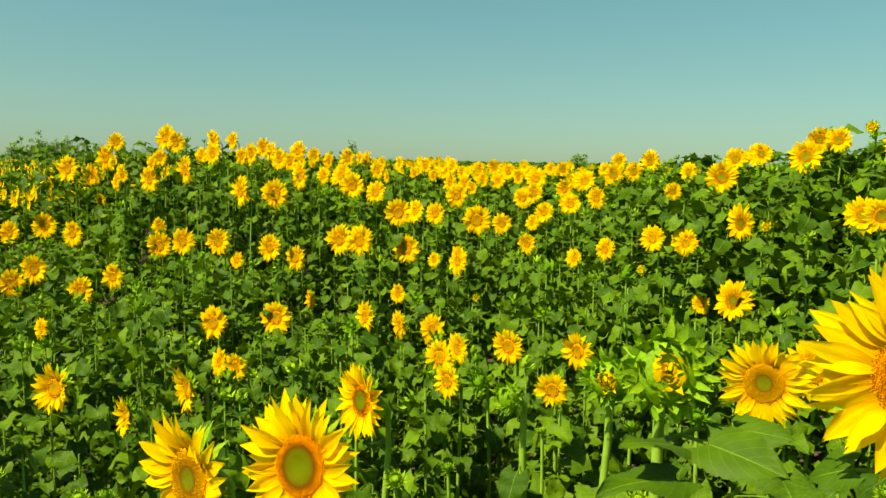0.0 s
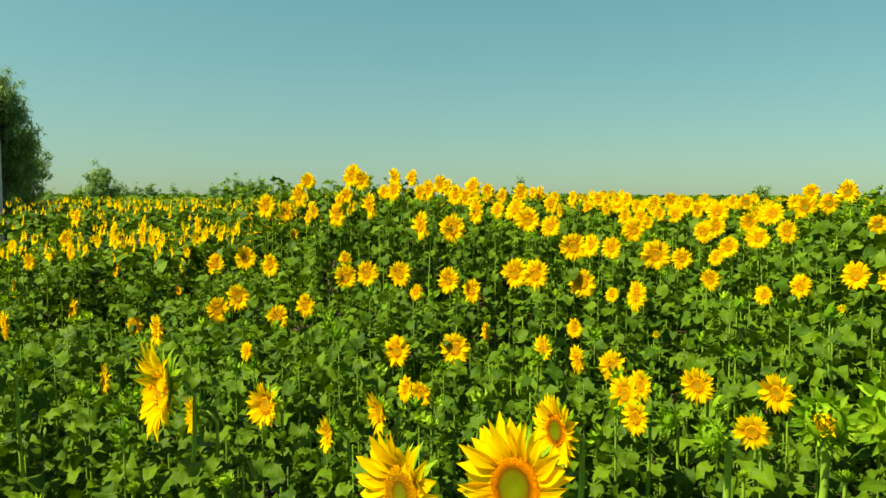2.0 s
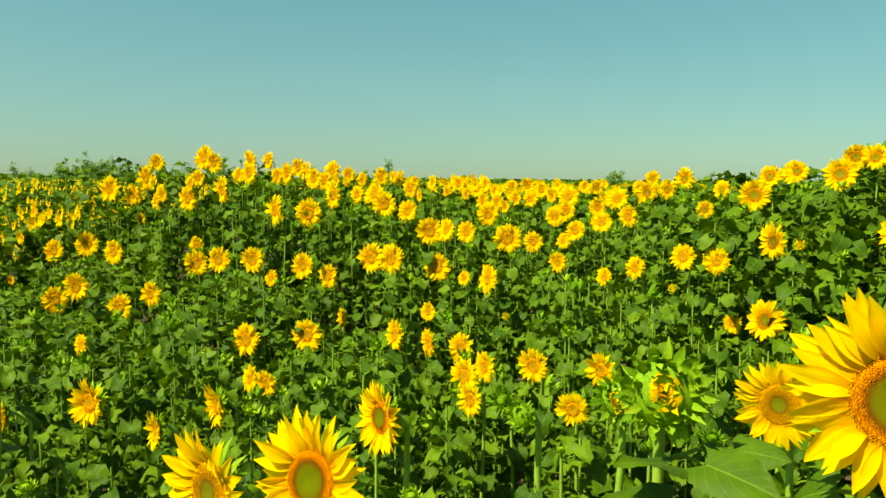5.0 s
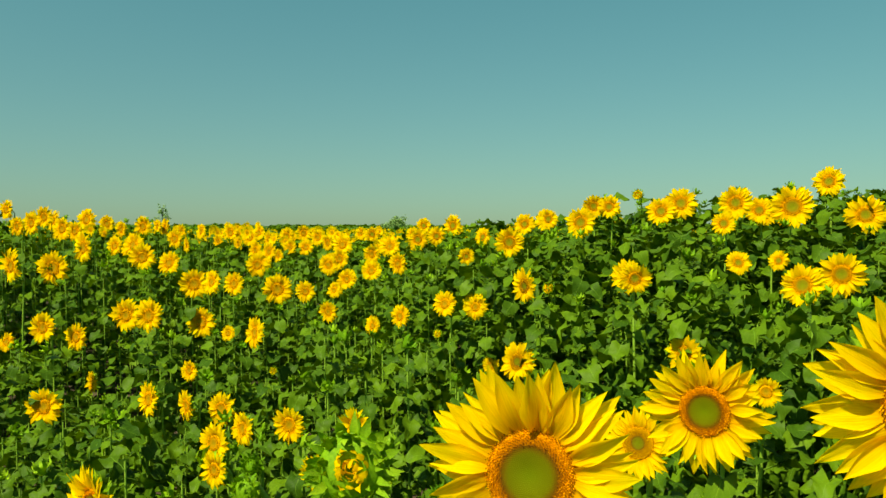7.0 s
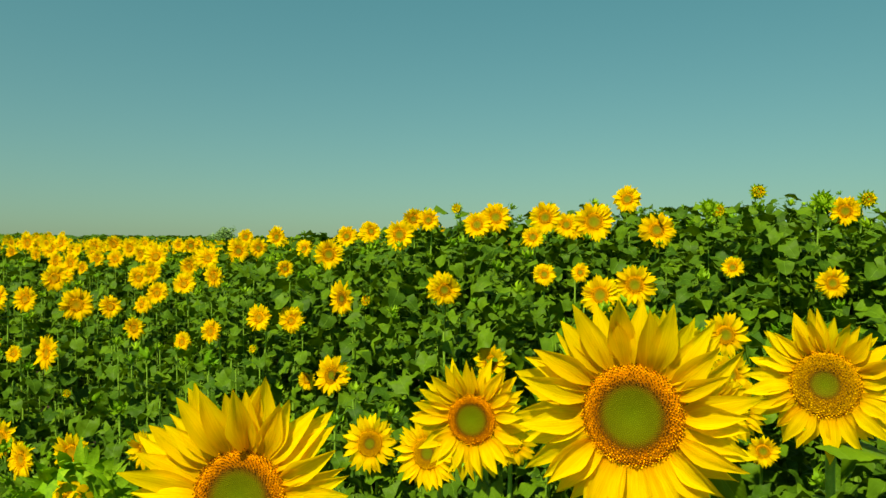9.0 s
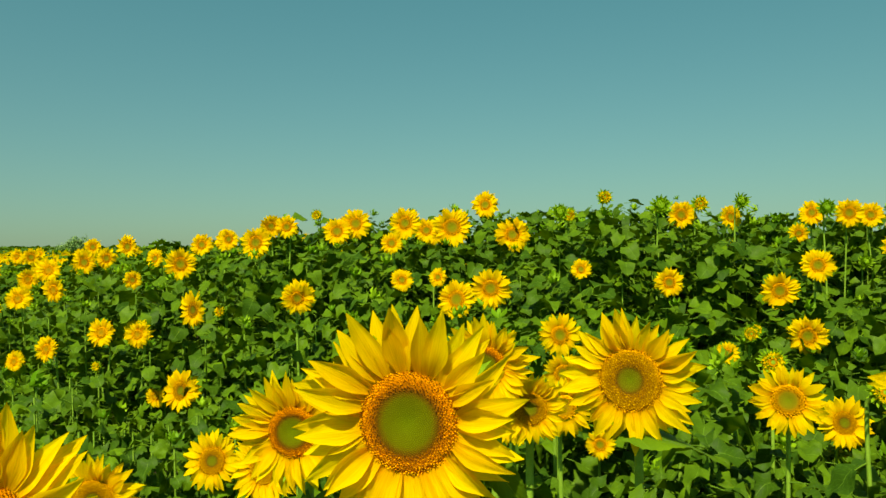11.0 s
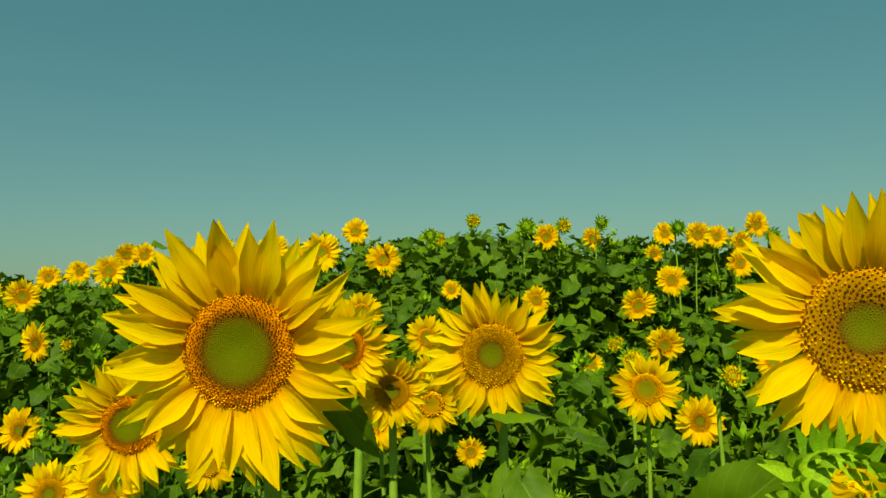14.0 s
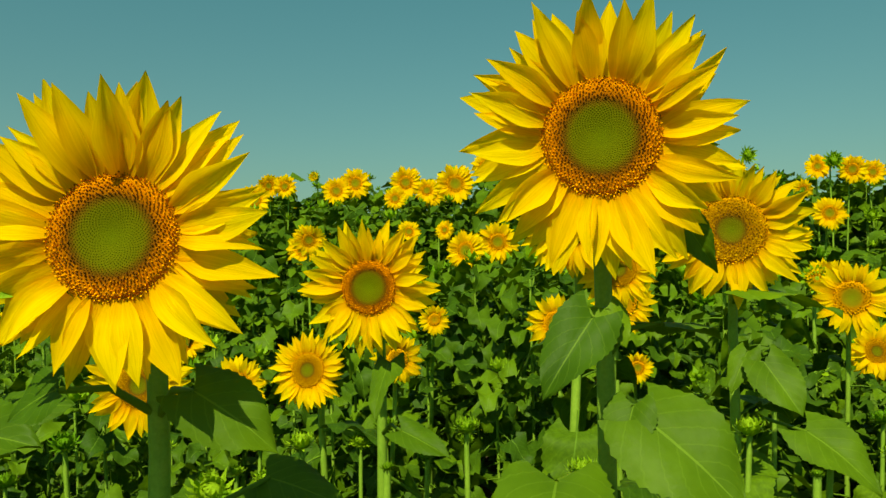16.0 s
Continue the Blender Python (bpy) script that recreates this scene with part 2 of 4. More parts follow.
# ---- pieces of a sunflower ----
def petal_piece(rng, rows, cols, length=1.0, width=0.37, blunt=0.0):
    """A ray petal: along +x from its root, its face to +z; narrow root, long pointed tip, two grooves, wavy edges, a curl."""
    curl, fold, twist, bend = rng.uniform(-0.26, 0.16), rng.uniform(0.05, 0.45), rng.uniform(-0.9, 0.9), rng.uniform(-0.16, 0.16)
    ridge, dip, wave, phase = rng.uniform(0.010, 0.020), rng.uniform(-0.02, 0.10), rng.uniform(0.0, 0.035), rng.uniform(0, 6.28)
    widest, sharp = rng.uniform(0.36, 0.50), blunt or rng.uniform(1.3, 1.75)
    v, u = [], []
    for r in range(rows):
        t = r / (rows - 1)
        half = width / 2 * (0.36 + 0.64 * math.sin(math.pi / 2 * t / widest)) if t < widest else width / 2 * max(0.012, 1 - ((t - widest) / (1 - widest)) ** sharp)
        for c in range(cols):
            s = 2 * c / (cols - 1) - 1
            x, y = length * t, half * s * (1 + 0.05 * math.sin(11 * t + phase) * s) + bend * t * t
            z = dip * math.sin(math.pi * t) + curl * t * t + fold * half * (s * s) + ridge * math.cos(2 * math.pi * s) * math.sin(math.pi * t) + wave * math.sin(8 * t + phase + 1.5 * s) * t
            a = twist * t * 0.6
            v.append((x, y * math.cos(a) - z * math.sin(a) * 0.3, z + y * math.sin(a)))
            u.append((c / (cols - 1), t))
    return np.array(v), grid_faces(rows, cols), np.array(u)


def blade_piece(rng, length, width):
    """A large toothed heart-shaped blade: its base at the origin, along +x, its face to +z; puckered between the side veins."""
    rows, half_cols = 31, 6
    droop, fold, phase, twist = rng.uniform(0.10, 0.30), rng.uniform(0.12, 0.34), rng.uniform(0, 6.28), rng.uniform(-0.25, 0.25)
    v, u = [], []
    for r in range(rows):
        t = r / (rows - 1)
        half = 0.5 * (0.66 + 0.34 * math.sin(math.pi / 2 * t / 0.30)) if t < 0.30 else 0.5 * max(0.01, 1 - ((t - 0.30) / 0.70) ** 1.65)
        if 0 < r < rows - 1:
            half *= 1 + 0.028 * (1 if r % 2 else -1) + 0.03 * math.sin(5 * t + phase)
        for c in range(2 * half_cols + 1):
            s = c / half_cols - 1
            y = half * s
            x = t - 0.20 * abs(s) ** 1.6 * max(0.0, 1 - t / 0.5) ** 1.4 + 0.015 * math.sin(9 * t + phase)
            pucker = 0.016 * math.cos(2 * math.pi * (6 * t - 2.5 * abs(s))) * abs(s) * (1 - s * s * 0.5)
            z = -droop * t * t + fold * abs(y) - 0.45 * y * y + pucker + 0.05 * math.sin(8 * t + phase + 1.2 * s) * s * s + twist * y * t
            v.append((length * x, width * y, length * z))
            u.append((c / (2 * half_cols), t))
    return np.array(v), grid_faces(rows, 2 * half_cols + 1), np.array(u)


def leaf_piece(rng, rows, half_cols, petiole=0.55, jag=0.0, light=False):
    """A heart-shaped leaf with its stalk: the stalk starts at the origin and goes along +x; blade length 1."""
    droop, fold, wave, rise = rng.uniform(0.15, 0.75), rng.uniform(0.10, 0.50) if jag else rng.uniform(0.15, 0.75), rng.uniform(0.06, 0.10) if jag else rng.uniform(0.13, 0.24), rng.uniform(0.1, 0.4)
    wide, twist, phase = rng.uniform(0.44, 0.54), rng.uniform(-0.30, 0.30), rng.uniform(0, 6.28)
    px, pz = petiole * math.cos(rise), petiole * math.sin(rise)
    cols = 2 * half_cols + 1
    v, u = [], []
    for r in range(rows):
        t = r / (rows - 1)
        half = wide * (0.60 + 0.40 * math.sin(math.pi / 2 * t / 0.28)) if t < 0.28 else wide * max(0.01, 1 - ((t - 0.28) / 0.72) ** 1.9 * (0.92 + 0.08 * t))
        if jag and 0 < r < rows - 1:
            half *= 1 + jag * (1 if r % 2 else -1)
        if not jag:
            half *= 1 + 0.10 * math.sin(2.6 * r + phase)
        for c in range(cols):
            s = c / half_cols - 1
            y = half * s
            x = t - 0.26 * s * s * max(0.0, 1 - t / 0.55) ** 1.5 + 0.02 * math.sin(9 * t + phase)
            z = -droop * t * t * 0.75 + fold * abs(y) * 0.9 - 0.4 * y * y + wave * math.sin((13 if jag else 9) * t + phase + 0.9 * s) * abs(s) + 0.35 * wave * math.cos(7 * t + 5 * s + phase) + twist * y * t
            v.append((px + x * (1 - 0.12 * droop * t), y, pz + z))
            u.append((c / (cols - 1), t))
    faces = grid_faces(rows, cols)
    stalk = tube([(0, 0, 0), (px + 0.02, 0, pz - 0.01)], [0.03, 0.02], 3) if light else tube([(0, 0, 0), (px * 0.5, 0, pz * 0.62), (px + 0.02, 0, pz - 0.01)], [0.028, 0.02, 0.018], 4)
    return Pile().put((np.array(v), faces, np.array(u))).put((stalk[0], stalk[1], stalk[2] * 0.01 + (0.5, 0.3))).piece()


def bract_piece(length, width, lift):
    """A green pointed scale along +x that bends towards +z."""
    v, u = [], []
    for r, (t, w) in enumerate(((0, 0.7), (0.3, 1.0), (0.65, 0.62), (1.0, 0.02))):
        for c in range(3):
            s = c - 1
            v.append((length * t * (1 - 0.25 * lift * t), s * w * width / 2, lift * length * t * t + 0.12 * abs(s) * width * w))
            u.append((c / 2, t))
    return np.array(v), grid_faces(4, 3), np.array(u)


def turn_z(a):
    return Matrix.Rotation(a, 4, "Z")


def petal_pose(rng, k, n, layer, disc, reach, cup, nod=0.26):
    """Where petal k of n goes round a disc, in a head that looks along +z; +y is its upper side, where the petals nod over the disc."""
    a = 2 * math.pi * (k + 0.5 * layer + rng.uniform(-0.34, 0.34)) / n
    high = math.sin(a)
    lift = cup + (0.12 if layer == 0 else -0.06) + rng.uniform(-0.17, 0.19) + (nod * high if high > 0 else 0.08 * high)
    size = reach * rng.uniform(0.80, 1.10)
    return turn_z(a) @ Matrix.Translation((disc * 0.93, 0, 0.012 * (1 - layer))) @ Matrix.Rotation(-lift, 4, "Y") @ Matrix.Rotation(rng.uniform(-0.38, 0.38), 4, "X") @ Matrix.Diagonal((size, size * rng.uniform(0.80, 1.12), size, 1))


def ring_mesh(seed, n=19, disc=0.40):
    """All ray petals of a head of radius 1 that is too far off to pick them apart."""
    rng, pile = random.Random(seed), Pile()
    for layer in (0, 1):
        for k in range(n):
            pile.put(petal_piece(rng, 5, 3, 1.0, 0.44, 1.9), petal_pose(rng, k, n, layer, disc, 0.62, rng.uniform(-0.05, 0.15), 0.14))
    return pile


def closed_rays():
    """Short rays that still fold over the middle of an opening head."""
    rng, pile = random.Random(31), Pile()
    for n, r, lift, size in ((13, 0.34, 1.75, 0.40), (11, 0.24, 1.95, 0.32), (8, 0.10, 1.5, 0.26)):
        for k in range(n):
            m = turn_z(2 * math.pi * (k + rng.uniform(-0.3, 0.3)) / n) @ Matrix.Translation((r, 0, 0.20)) @ Matrix.Rotation(-lift + rng.uniform(-0.35, 0.25), 4, "Y") @ Matrix.Diagonal((size * rng.uniform(0.8, 1.2), size, size, 1))
            pile.put(petal_piece(rng, 6, 3), m)
    return pile.mesh("ray_petals")


def disc_pile(seed, disc=0.42, florets=0, ripe=False):
    """The disc: a shallow dome with a dip in the middle and, near by, florets set in spirals: low young ones inside, tall open ones round them."""
    rng, pile = random.Random(seed), Pile()
    rings, sides = 8, 24
    inner = 0.40 if ripe else 0.62

    def dome(r):
        return disc * (0.17 * math.sqrt(max(0.0, 1 - r * r)) - 0.12 * math.exp(-((r / 0.48) ** 2)) + 0.02)

    # low v takes the painted gap shade from the dark end of the ramp
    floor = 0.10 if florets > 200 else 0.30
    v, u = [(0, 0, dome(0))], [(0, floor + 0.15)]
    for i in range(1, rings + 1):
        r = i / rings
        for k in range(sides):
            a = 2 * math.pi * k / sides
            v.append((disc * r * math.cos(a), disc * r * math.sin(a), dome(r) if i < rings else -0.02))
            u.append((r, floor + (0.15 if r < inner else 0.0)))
    f = [(0, 1 + k, 1 + (k + 1) % sides) for k in range(sides)]
    f += [(1 + (i - 1) * sides + k, 1 + i * sides + k, 1 + i * sides + (k + 1) % sides, 1 + (i - 1) * sides + (k + 1) % sides) for i in range(1, rings) for k in range(sides)]
    pile.put((np.array(v), f, np.array(u)))
    young = int(florets * (0.28 if ripe else 0.52))
    for k in range(florets):
        inside = k < young
        r = inner * math.sqrt((k + 0.5) / young) if inside else math.sqrt(inner ** 2 + (1 - inner ** 2) * (k - young + 0.5) / (florets - young))
        gap = disc * inner / math.sqrt(young) if inside else disc * math.sqrt((1 - inner ** 2) / (florets - young))
        a = k * 2.399963
        w = gap * (0.92 if inside else 0.78)
        h = disc * (0.024 + 0.010 * r) if inside else gap * (0.9 if ripe else 1.25) * rng.uniform(0.6, 1.4)
        x, y, z = disc * r * math.cos(a) * 0.985, disc * r * math.sin(a) * 0.985, dome(r) - 0.004
        lean, turn = 0.0 if inside else rng.uniform(-0.5, 0.9) * w, rng.uniform(-0.8, 0.8)
        tx, ty = x + lean * math.cos(a + turn), y + lean * math.sin(a + turn)
        low = [(x + w * math.cos(b), y + w * math.sin(b), z) for b in (a, a + 2.09, a + 4.19)]
        if inside:
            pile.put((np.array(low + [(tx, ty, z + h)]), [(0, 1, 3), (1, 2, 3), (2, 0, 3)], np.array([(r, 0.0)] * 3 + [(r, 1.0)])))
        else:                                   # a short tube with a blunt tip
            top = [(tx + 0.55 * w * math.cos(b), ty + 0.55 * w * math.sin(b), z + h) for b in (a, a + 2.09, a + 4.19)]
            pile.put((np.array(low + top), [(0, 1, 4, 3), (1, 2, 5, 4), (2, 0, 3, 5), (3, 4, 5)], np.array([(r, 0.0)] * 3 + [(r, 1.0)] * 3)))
    return pile


def rings_piece(rings, sides):
    """A closed turned body from rows of (z, radius)."""
    v = [(r * math.cos(2 * math.pi * k / sides), r * math.sin(2 * math.pi * k / sides), z) for z, r in rings for k in range(sides)]
    f = [(i * sides + k, i * sides + (k + 1) % sides, (i + 1) * sides + (k + 1) % sides, (i + 1) * sides + k) for i in range(len(rings) - 1) for k in range(sides)]
    return v, f


def teeth(rng, v, f, row, sides, reach, lift, half):
    """Pointed bracts that grow out of one row of a turned body and stay joined to it."""
    for k in range(half, sides, 2):
        a, b, c = (Vector(v[row * sides + (k + d) % sides]) for d in (-1, 0, 1))
        out = Vector((b.x, b.y, 0)).normalized()
        s = reach * rng.uniform(0.75, 1.25)
        l = lift + rng.uniform(-0.25, 0.25)
        mid = b + s * 0.55 * (out * math.cos(l * 0.5) + Vector((0, 0, math.sin(l * 0.5))))
        tip = b + s * (out * math.cos(l) + Vector((0, 0, math.sin(l))))
        side = (c - a) * 0.42
        n = len(v)
        v += [tuple(mid - side), tuple(mid + side), tuple(tip)]
        ia, ic = row * sides + (k - 1) % sides, row * sides + (k + 1) % sides
        ib = row * sides + k
        f += [(ia, ib, n), (ib, n + 1, n), (ib, ic, n + 1), (n, n + 1, n + 2)]


def back_mesh(seed, disc=0.42, plain=False):
    """The green back of a head: a shallow cup that narrows to the neck; teeth round it unless the bracts are parts of their own."""
    rng = random.Random(seed)
    rows = [(disc * 1.3 * z, disc * r) for z, r in ((-0.42, 0.13), (-0.34, 0.32), (-0.25, 0.70), (-0.13, 0.97), (0.0, 1.02))]
    v, f = rings_piece(rows, 28)
    if not plain:
        teeth(rng, v, f, 2, 28, 0.44, -0.15, 0)
        teeth(rng, v, f, 3, 28, 0.42, -0.2, 1)
    return mesh_of("head", v, f, [(0.3, 0.3)] * len(v))


def bract_poses(seed, n, disc=0.42):
    rng = random.Random(seed)
    for layer in (0, 1):
        for k in range(n):
            a = 2 * math.pi * (k + 0.5 * layer + rng.uniform(-0.2, 0.2)) / n
            yield turn_z(a) @ Matrix.Translation((disc * (0.94 - 0.06 * layer), 0, -0.07 - 0.08 * layer)) @ Matrix.Rotation(rng.uniform(0.12, 0.55), 4, "Y") @ Matrix.Diagonal((rng.uniform(0.34, 0.48),) * 3 + (1,))


BUD_ROWS = ((-0.55, 0.12), (-0.42, 0.42), (-0.18, 0.60), (0.06, 0.58), (0.20, 0.44), (0.28, 0.22), (0.30, 0.02))


def bud_piece(seed, plain=False, sides=26):
    """A closed bud of radius about 1: a green body; teeth round it unless the bracts are parts of their own."""
    rng = random.Random(seed)
    v, f = rings_piece(BUD_ROWS if sides > 12 else ((-0.6, 0.10), (-0.25, 0.40), (0.10, 0.36), (0.30, 0.02)), sides)
    if sides <= 12:
        teeth(rng, v, f, 0, sides, 1.3, 0.45, 0)
        teeth(rng, v, f, 1, sides, 1.25, 0.95, 1)
        teeth(rng, v, f, 2, sides, 0.85, 1.35, 0)
    elif not plain:
        teeth(rng, v, f, 1, 26, 0.80, 0.15, 0)
        teeth(rng, v, f, 2, 26, 0.85, 0.55, 1)
        teeth(rng, v, f, 3, 26, 0.62, 1.15, 0)
        teeth(rng, v, f, 4, 26, 0.42, 1.7, 1)
    return np.array(v), f, np.array([(0.3, 0.3)] * len(v))


def bud_bract_poses(seed):
    rng = random.Random(seed)
    for layer, (n, reach, r, z, tip) in enumerate(((11, 0.28, 0.42, 0.18, -1.45), (14, 0.34, 0.50, 0.12, -1.15), (16, 0.37, 0.56, 0.03, -0.80), (17, 0.38, 0.59, -0.08, -0.45), (16, 0.38, 0.58, -0.20, -0.10), (13, 0.36, 0.47, -0.36, 0.25))):
        for k in range(n):
            a = 2 * math.pi * (k + rng.uniform(-0.3, 0.3) + 0.5 * layer) / n
            yield turn_z(a) @ Matrix.Translation((r, 0, z)) @ Matrix.Rotation(tip + rng.uniform(-0.25, 0.25), 4, "Y") @ Matrix.Diagonal((reach * rng.uniform(0.8, 1.2),) * 3 + (1,))


rng = random.Random(7)
PETALS = [mesh_of("petal", *petal_piece(rng, 10, 7)) for _ in range(18)]
PETALS_MID = [mesh_of("petal", *petal_piece(rng, 6, 3, 1.0, 0.40, 1.8)) for _ in range(12)]
RINGS = [ring_mesh(s, 21 + s % 4).mesh("ray_petals") for s in range(14)]
CLOSED = closed_rays()
DISC_NEAR = [disc_pile(s, 0.42, 1450).mesh("disc", False) for s in range(3)]
DISC_RIPE_NEAR = [disc_pile(9, 0.42, n, True).mesh("disc", False) for n in (1600, 640)]
DISC_CLOSE = [disc_pile(s, 0.42, 620).mesh("disc", False) for s in range(3)]
DISC_RIPE_MID = [disc_pile(8, 0.42, 420, True).mesh("disc", False)]
DISC_FIELD_MID = [disc_pile(20 + s, 0.38, 90).mesh("disc", False) for s in range(3)]
DISC_MID = [disc_pile(s, 0.42, 190).mesh("disc", False) for s in range(3)]
BACKS = [back_mesh(s) for s in range(4)]
BACK_NEAR, BUD_NEAR = back_mesh(0, plain=True), mesh_of("bud", *bud_piece(0, plain=True))
BUDS = [mesh_of("bud", *bud_piece(s)) for s in range(4)]
BRACTS = [mesh_of("bract", *bract_piece(1.0, w, l)) for w, l in ((0.34, 0.1), (0.38, 0.3), (0.32, -0.25), (0.36, 0.45))]
BRACTS_BROAD = [mesh_of("bract", *bract_piece(1.0, w, l)) for w, l in ((0.44, 0.5), (0.50, 0.75), (0.42, -0.35), (0.48, 0.2))]
LEAVES_NEAR = [mesh_of("leaf", *leaf_piece(rng, 27, 3, rng.uniform(0.35, 0.7), 0.03)) for _ in range(6)]
LEAVES_YOUNG = [mesh_of("leaf", *leaf_piece(rng, 19, 3, rng.uniform(0.35, 0.7), 0.03)) for _ in range(6)]
LEAVES = [mesh_of("leaf", *leaf_piece(rng, 6, 2, rng.uniform(0.35, 0.7))) for _ in range(8)]

# ---- the plants that can be told apart: where each head is, and how wide ----
HEADS = []


def head(x, y, z, width, look_to=None, tip=None, kind="open", leaves=()):
    """A head with its middle at x, y, z. look_to: degrees from -y towards -x; tip: degrees that it looks up; kind: open, ripe (wide brown disc), half (opening) or bud.
    leaves: large leaves of its stem that stand out: base of the blade, tip, width and roll, or height, turn and size."""
    HEADS.append((x, y, z, width, look_to, tip, kind, leaves))


head(0.461, 0.696, 1.802, 0.232, 33, 9, leaves=(((0.514, 0.697, 1.686), (0.557, 0.639, 1.654), 0.062, 0.0), ((0.434, 0.758, 1.688), (0.395, 0.787, 1.669), 0.045, -0.3), ((0.631, 0.831, 1.562), (0.678, 0.758, 1.551), 0.07, -0.2)))
head(0.811, 0.551, 1.880, 0.236, 48, 2, leaves=(
    ((0.834, 0.529, 1.646), (0.851, 0.439, 1.595), 0.098, 0.0), ((0.837, 0.540, 1.655), (0.800, 0.528, 1.615), 0.044, 0.2), ((0.811, 0.561, 1.730), (0.747, 0.558, 1.676), 0.056, -0.3), ((0.827, 0.562, 1.736), (0.826, 0.537, 1.708), 0.034, 0.0),
    ((0.783, 0.579, 1.591), (0.693, 0.508, 1.574), 0.096, 0.0), ((0.916, 0.559, 1.827), (0.953, 0.529, 1.761), 0.036, 0.5), ((0.904, 0.565, 1.716), (0.995, 0.560, 1.704), 0.070, -0.6)))
head(0.319, 1.037, 1.711, 0.135, 10, 15, kind="half", leaves=(((0.328, 1.013, 1.613), (0.238, 0.956, 1.649), 0.062, 0.0), ((0.371, 1.013, 1.617), (0.439, 0.913, 1.620), 0.085, 0.0), ((0.329, 0.998, 1.570), (0.211, 0.941, 1.601), 0.070, 0.0), ((0.437, 1.083, 1.613), (0.489, 1.015, 1.631), 0.060, 0.0)))
head(-0.223, 1.164, 1.512, 0.245, 31, 12)
head(1.202, 0.184, 1.733, 0.125, 40, 18, kind="half")
head(1.416, 0.217, 1.871, 0.300, 63, 2, kind="ripe", leaves=(((1.240, 0.330, 1.665), (1.216, 0.239, 1.742), 0.085, 1.1),))
head(-0.501, 1.449, 1.363, 0.270, 40, 6, kind="ripe")
head(0.990, 1.215, 1.713, 0.230, 44, 4, leaves=(((1.015, 1.166, 1.477), (1.049, 1.076, 1.455), 0.06, 0.0), ((1.032, 1.219, 1.583), (0.947, 1.156, 1.528), 0.06, 0.2)))
head(0.369, 1.626, 1.528, 0.120, kind="half")
head(1.328, 1.070, 1.819, 0.210, 56, 2)
head(1.507, 0.865, 1.802, 0.250, 60, 3, kind="ripe", leaves=(
    ((1.516, 0.813, 1.580), (1.502, 0.734, 1.505), 0.085, 0.1), ((1.502, 0.734, 1.481), (1.494, 0.613, 1.434), 0.10, 0.0), ((1.525, 0.845, 1.594), (1.469, 0.848, 1.533), 0.05, 0.2), ((1.52, 0.85, 1.70), (1.60, 0.72, 1.69), 0.09, -0.5)))
head(1.407, 1.029, 1.733, 0.141, kind="ripe")
head(0.156, 1.737, 1.449, 0.120, kind="bud")
head(0.740, 1.680, 1.510, 0.200, 40, 4, kind="ripe")
head(-0.212, 1.970, 1.362, 0.215, 50, 6)
head(1.193, 1.845, 1.463, 0.192, kind="ripe")
head(1.847, 1.378, 1.619, 0.165)
head(1.470, 1.854, 1.459, 0.146)
head(0.367, 2.420, 1.261, 0.127, 20, 5)
head(1.909, 1.676, 1.536, 0.183)
head(-1.482, 2.074, 1.379, 0.320, 42, 4, leaves=((1.1, 230, 0.09), (1.05, -60, 0.097), (1.15, 160, 0.077)))
head(2.047, 1.585, 1.662, 0.135)
head(2.418, 1.077, 1.616, 0.202)
head(2.572, 0.894, 1.648, 0.109, kind="half")
head(-1.094, 2.538, 1.115, 0.151)
head(0.024, 2.811, 1.170, 0.148)
head(-1.559, 2.391, 1.198, 0.160)
head(2.361, 3.544, 1.381, 0.225)
head(1.760, 2.074, 1.527, 0.105)
head(2.124, 1.676, 1.765, 0.150)
head(2.490, 1.498, 1.711, 0.100, kind="bud")
head(1.309, 2.605, 1.288, 0.210, kind="ripe")
head(0.151, 2.917, 1.139, 0.120, kind="bud")
head(-2.115, 2.031, 1.417, 0.216, 42, 4)
head(0.56, 3.03, 1.24, 0.17)
head(2.52, 1.87, 1.31, 0.12)
head(-1.48, 2.81, 1.12, 0.21)
head(2.94, 1.43, 1.63, 0.13, kind="half")
head(-1.08, 3.12, 1.03, 0.21)
head(-0.01, 3.34, 1.12, 0.18)
head(0.31, 3.42, 1.16, 0.18)
head(-1.07, 3.84, 0.93, 0.16)
head(3.71, 1.56, 1.28, 0.24, kind="ripe")
head(0.09, 4.09, 0.98, 0.20)
head(-1.18, 3.92, 0.93, 0.16)
head(3.91, 1.30, 1.54, 0.16)
head(2.12, 3.64, 1.78, 0.18)
head(3.96, 1.68, 1.21, 0.22, kind="ripe")
head(4.12, 2.40, 1.45, 0.14)
head(1.76, 4.49, 1.20, 0.27, kind="ripe")
head(-0.06, 4.91, 0.90, 0.23)
head(4.37, 2.41, 1.54, 0.13, kind="half")
head(-0.29, 5.10, 0.89, 0.21)
head(4.52, 2.48, 1.54, 0.13, kind="half")
head(4.69, 2.25, 1.52, 0.24)
head(-0.54, 5.25, 0.91, 0.25)
head(3.48, 4.04, 1.69, 0.28)
head(-1.58, 5.12, 0.88, 0.25, 25, 8)
head(-2.56, 4.73, 0.91, 0.15)
head(1.77, 5.09, 1.07, 0.16)
head(-1.18, 5.27, 0.89, 0.26, 20, 8)
head(3.23, 4.34, 1.82, 0.17)
head(2.66, 4.77, 1.71, 0.26)
head(1.17, 5.39, 1.40, 0.18)
head(1.70, 5.25, 1.47, 0.18)
head(1.49, 5.33, 1.49, 0.21)
head(-3.42, 4.36, 0.75, 0.24)
head(2.06, 5.20, 1.62, 0.27, kind="ripe")
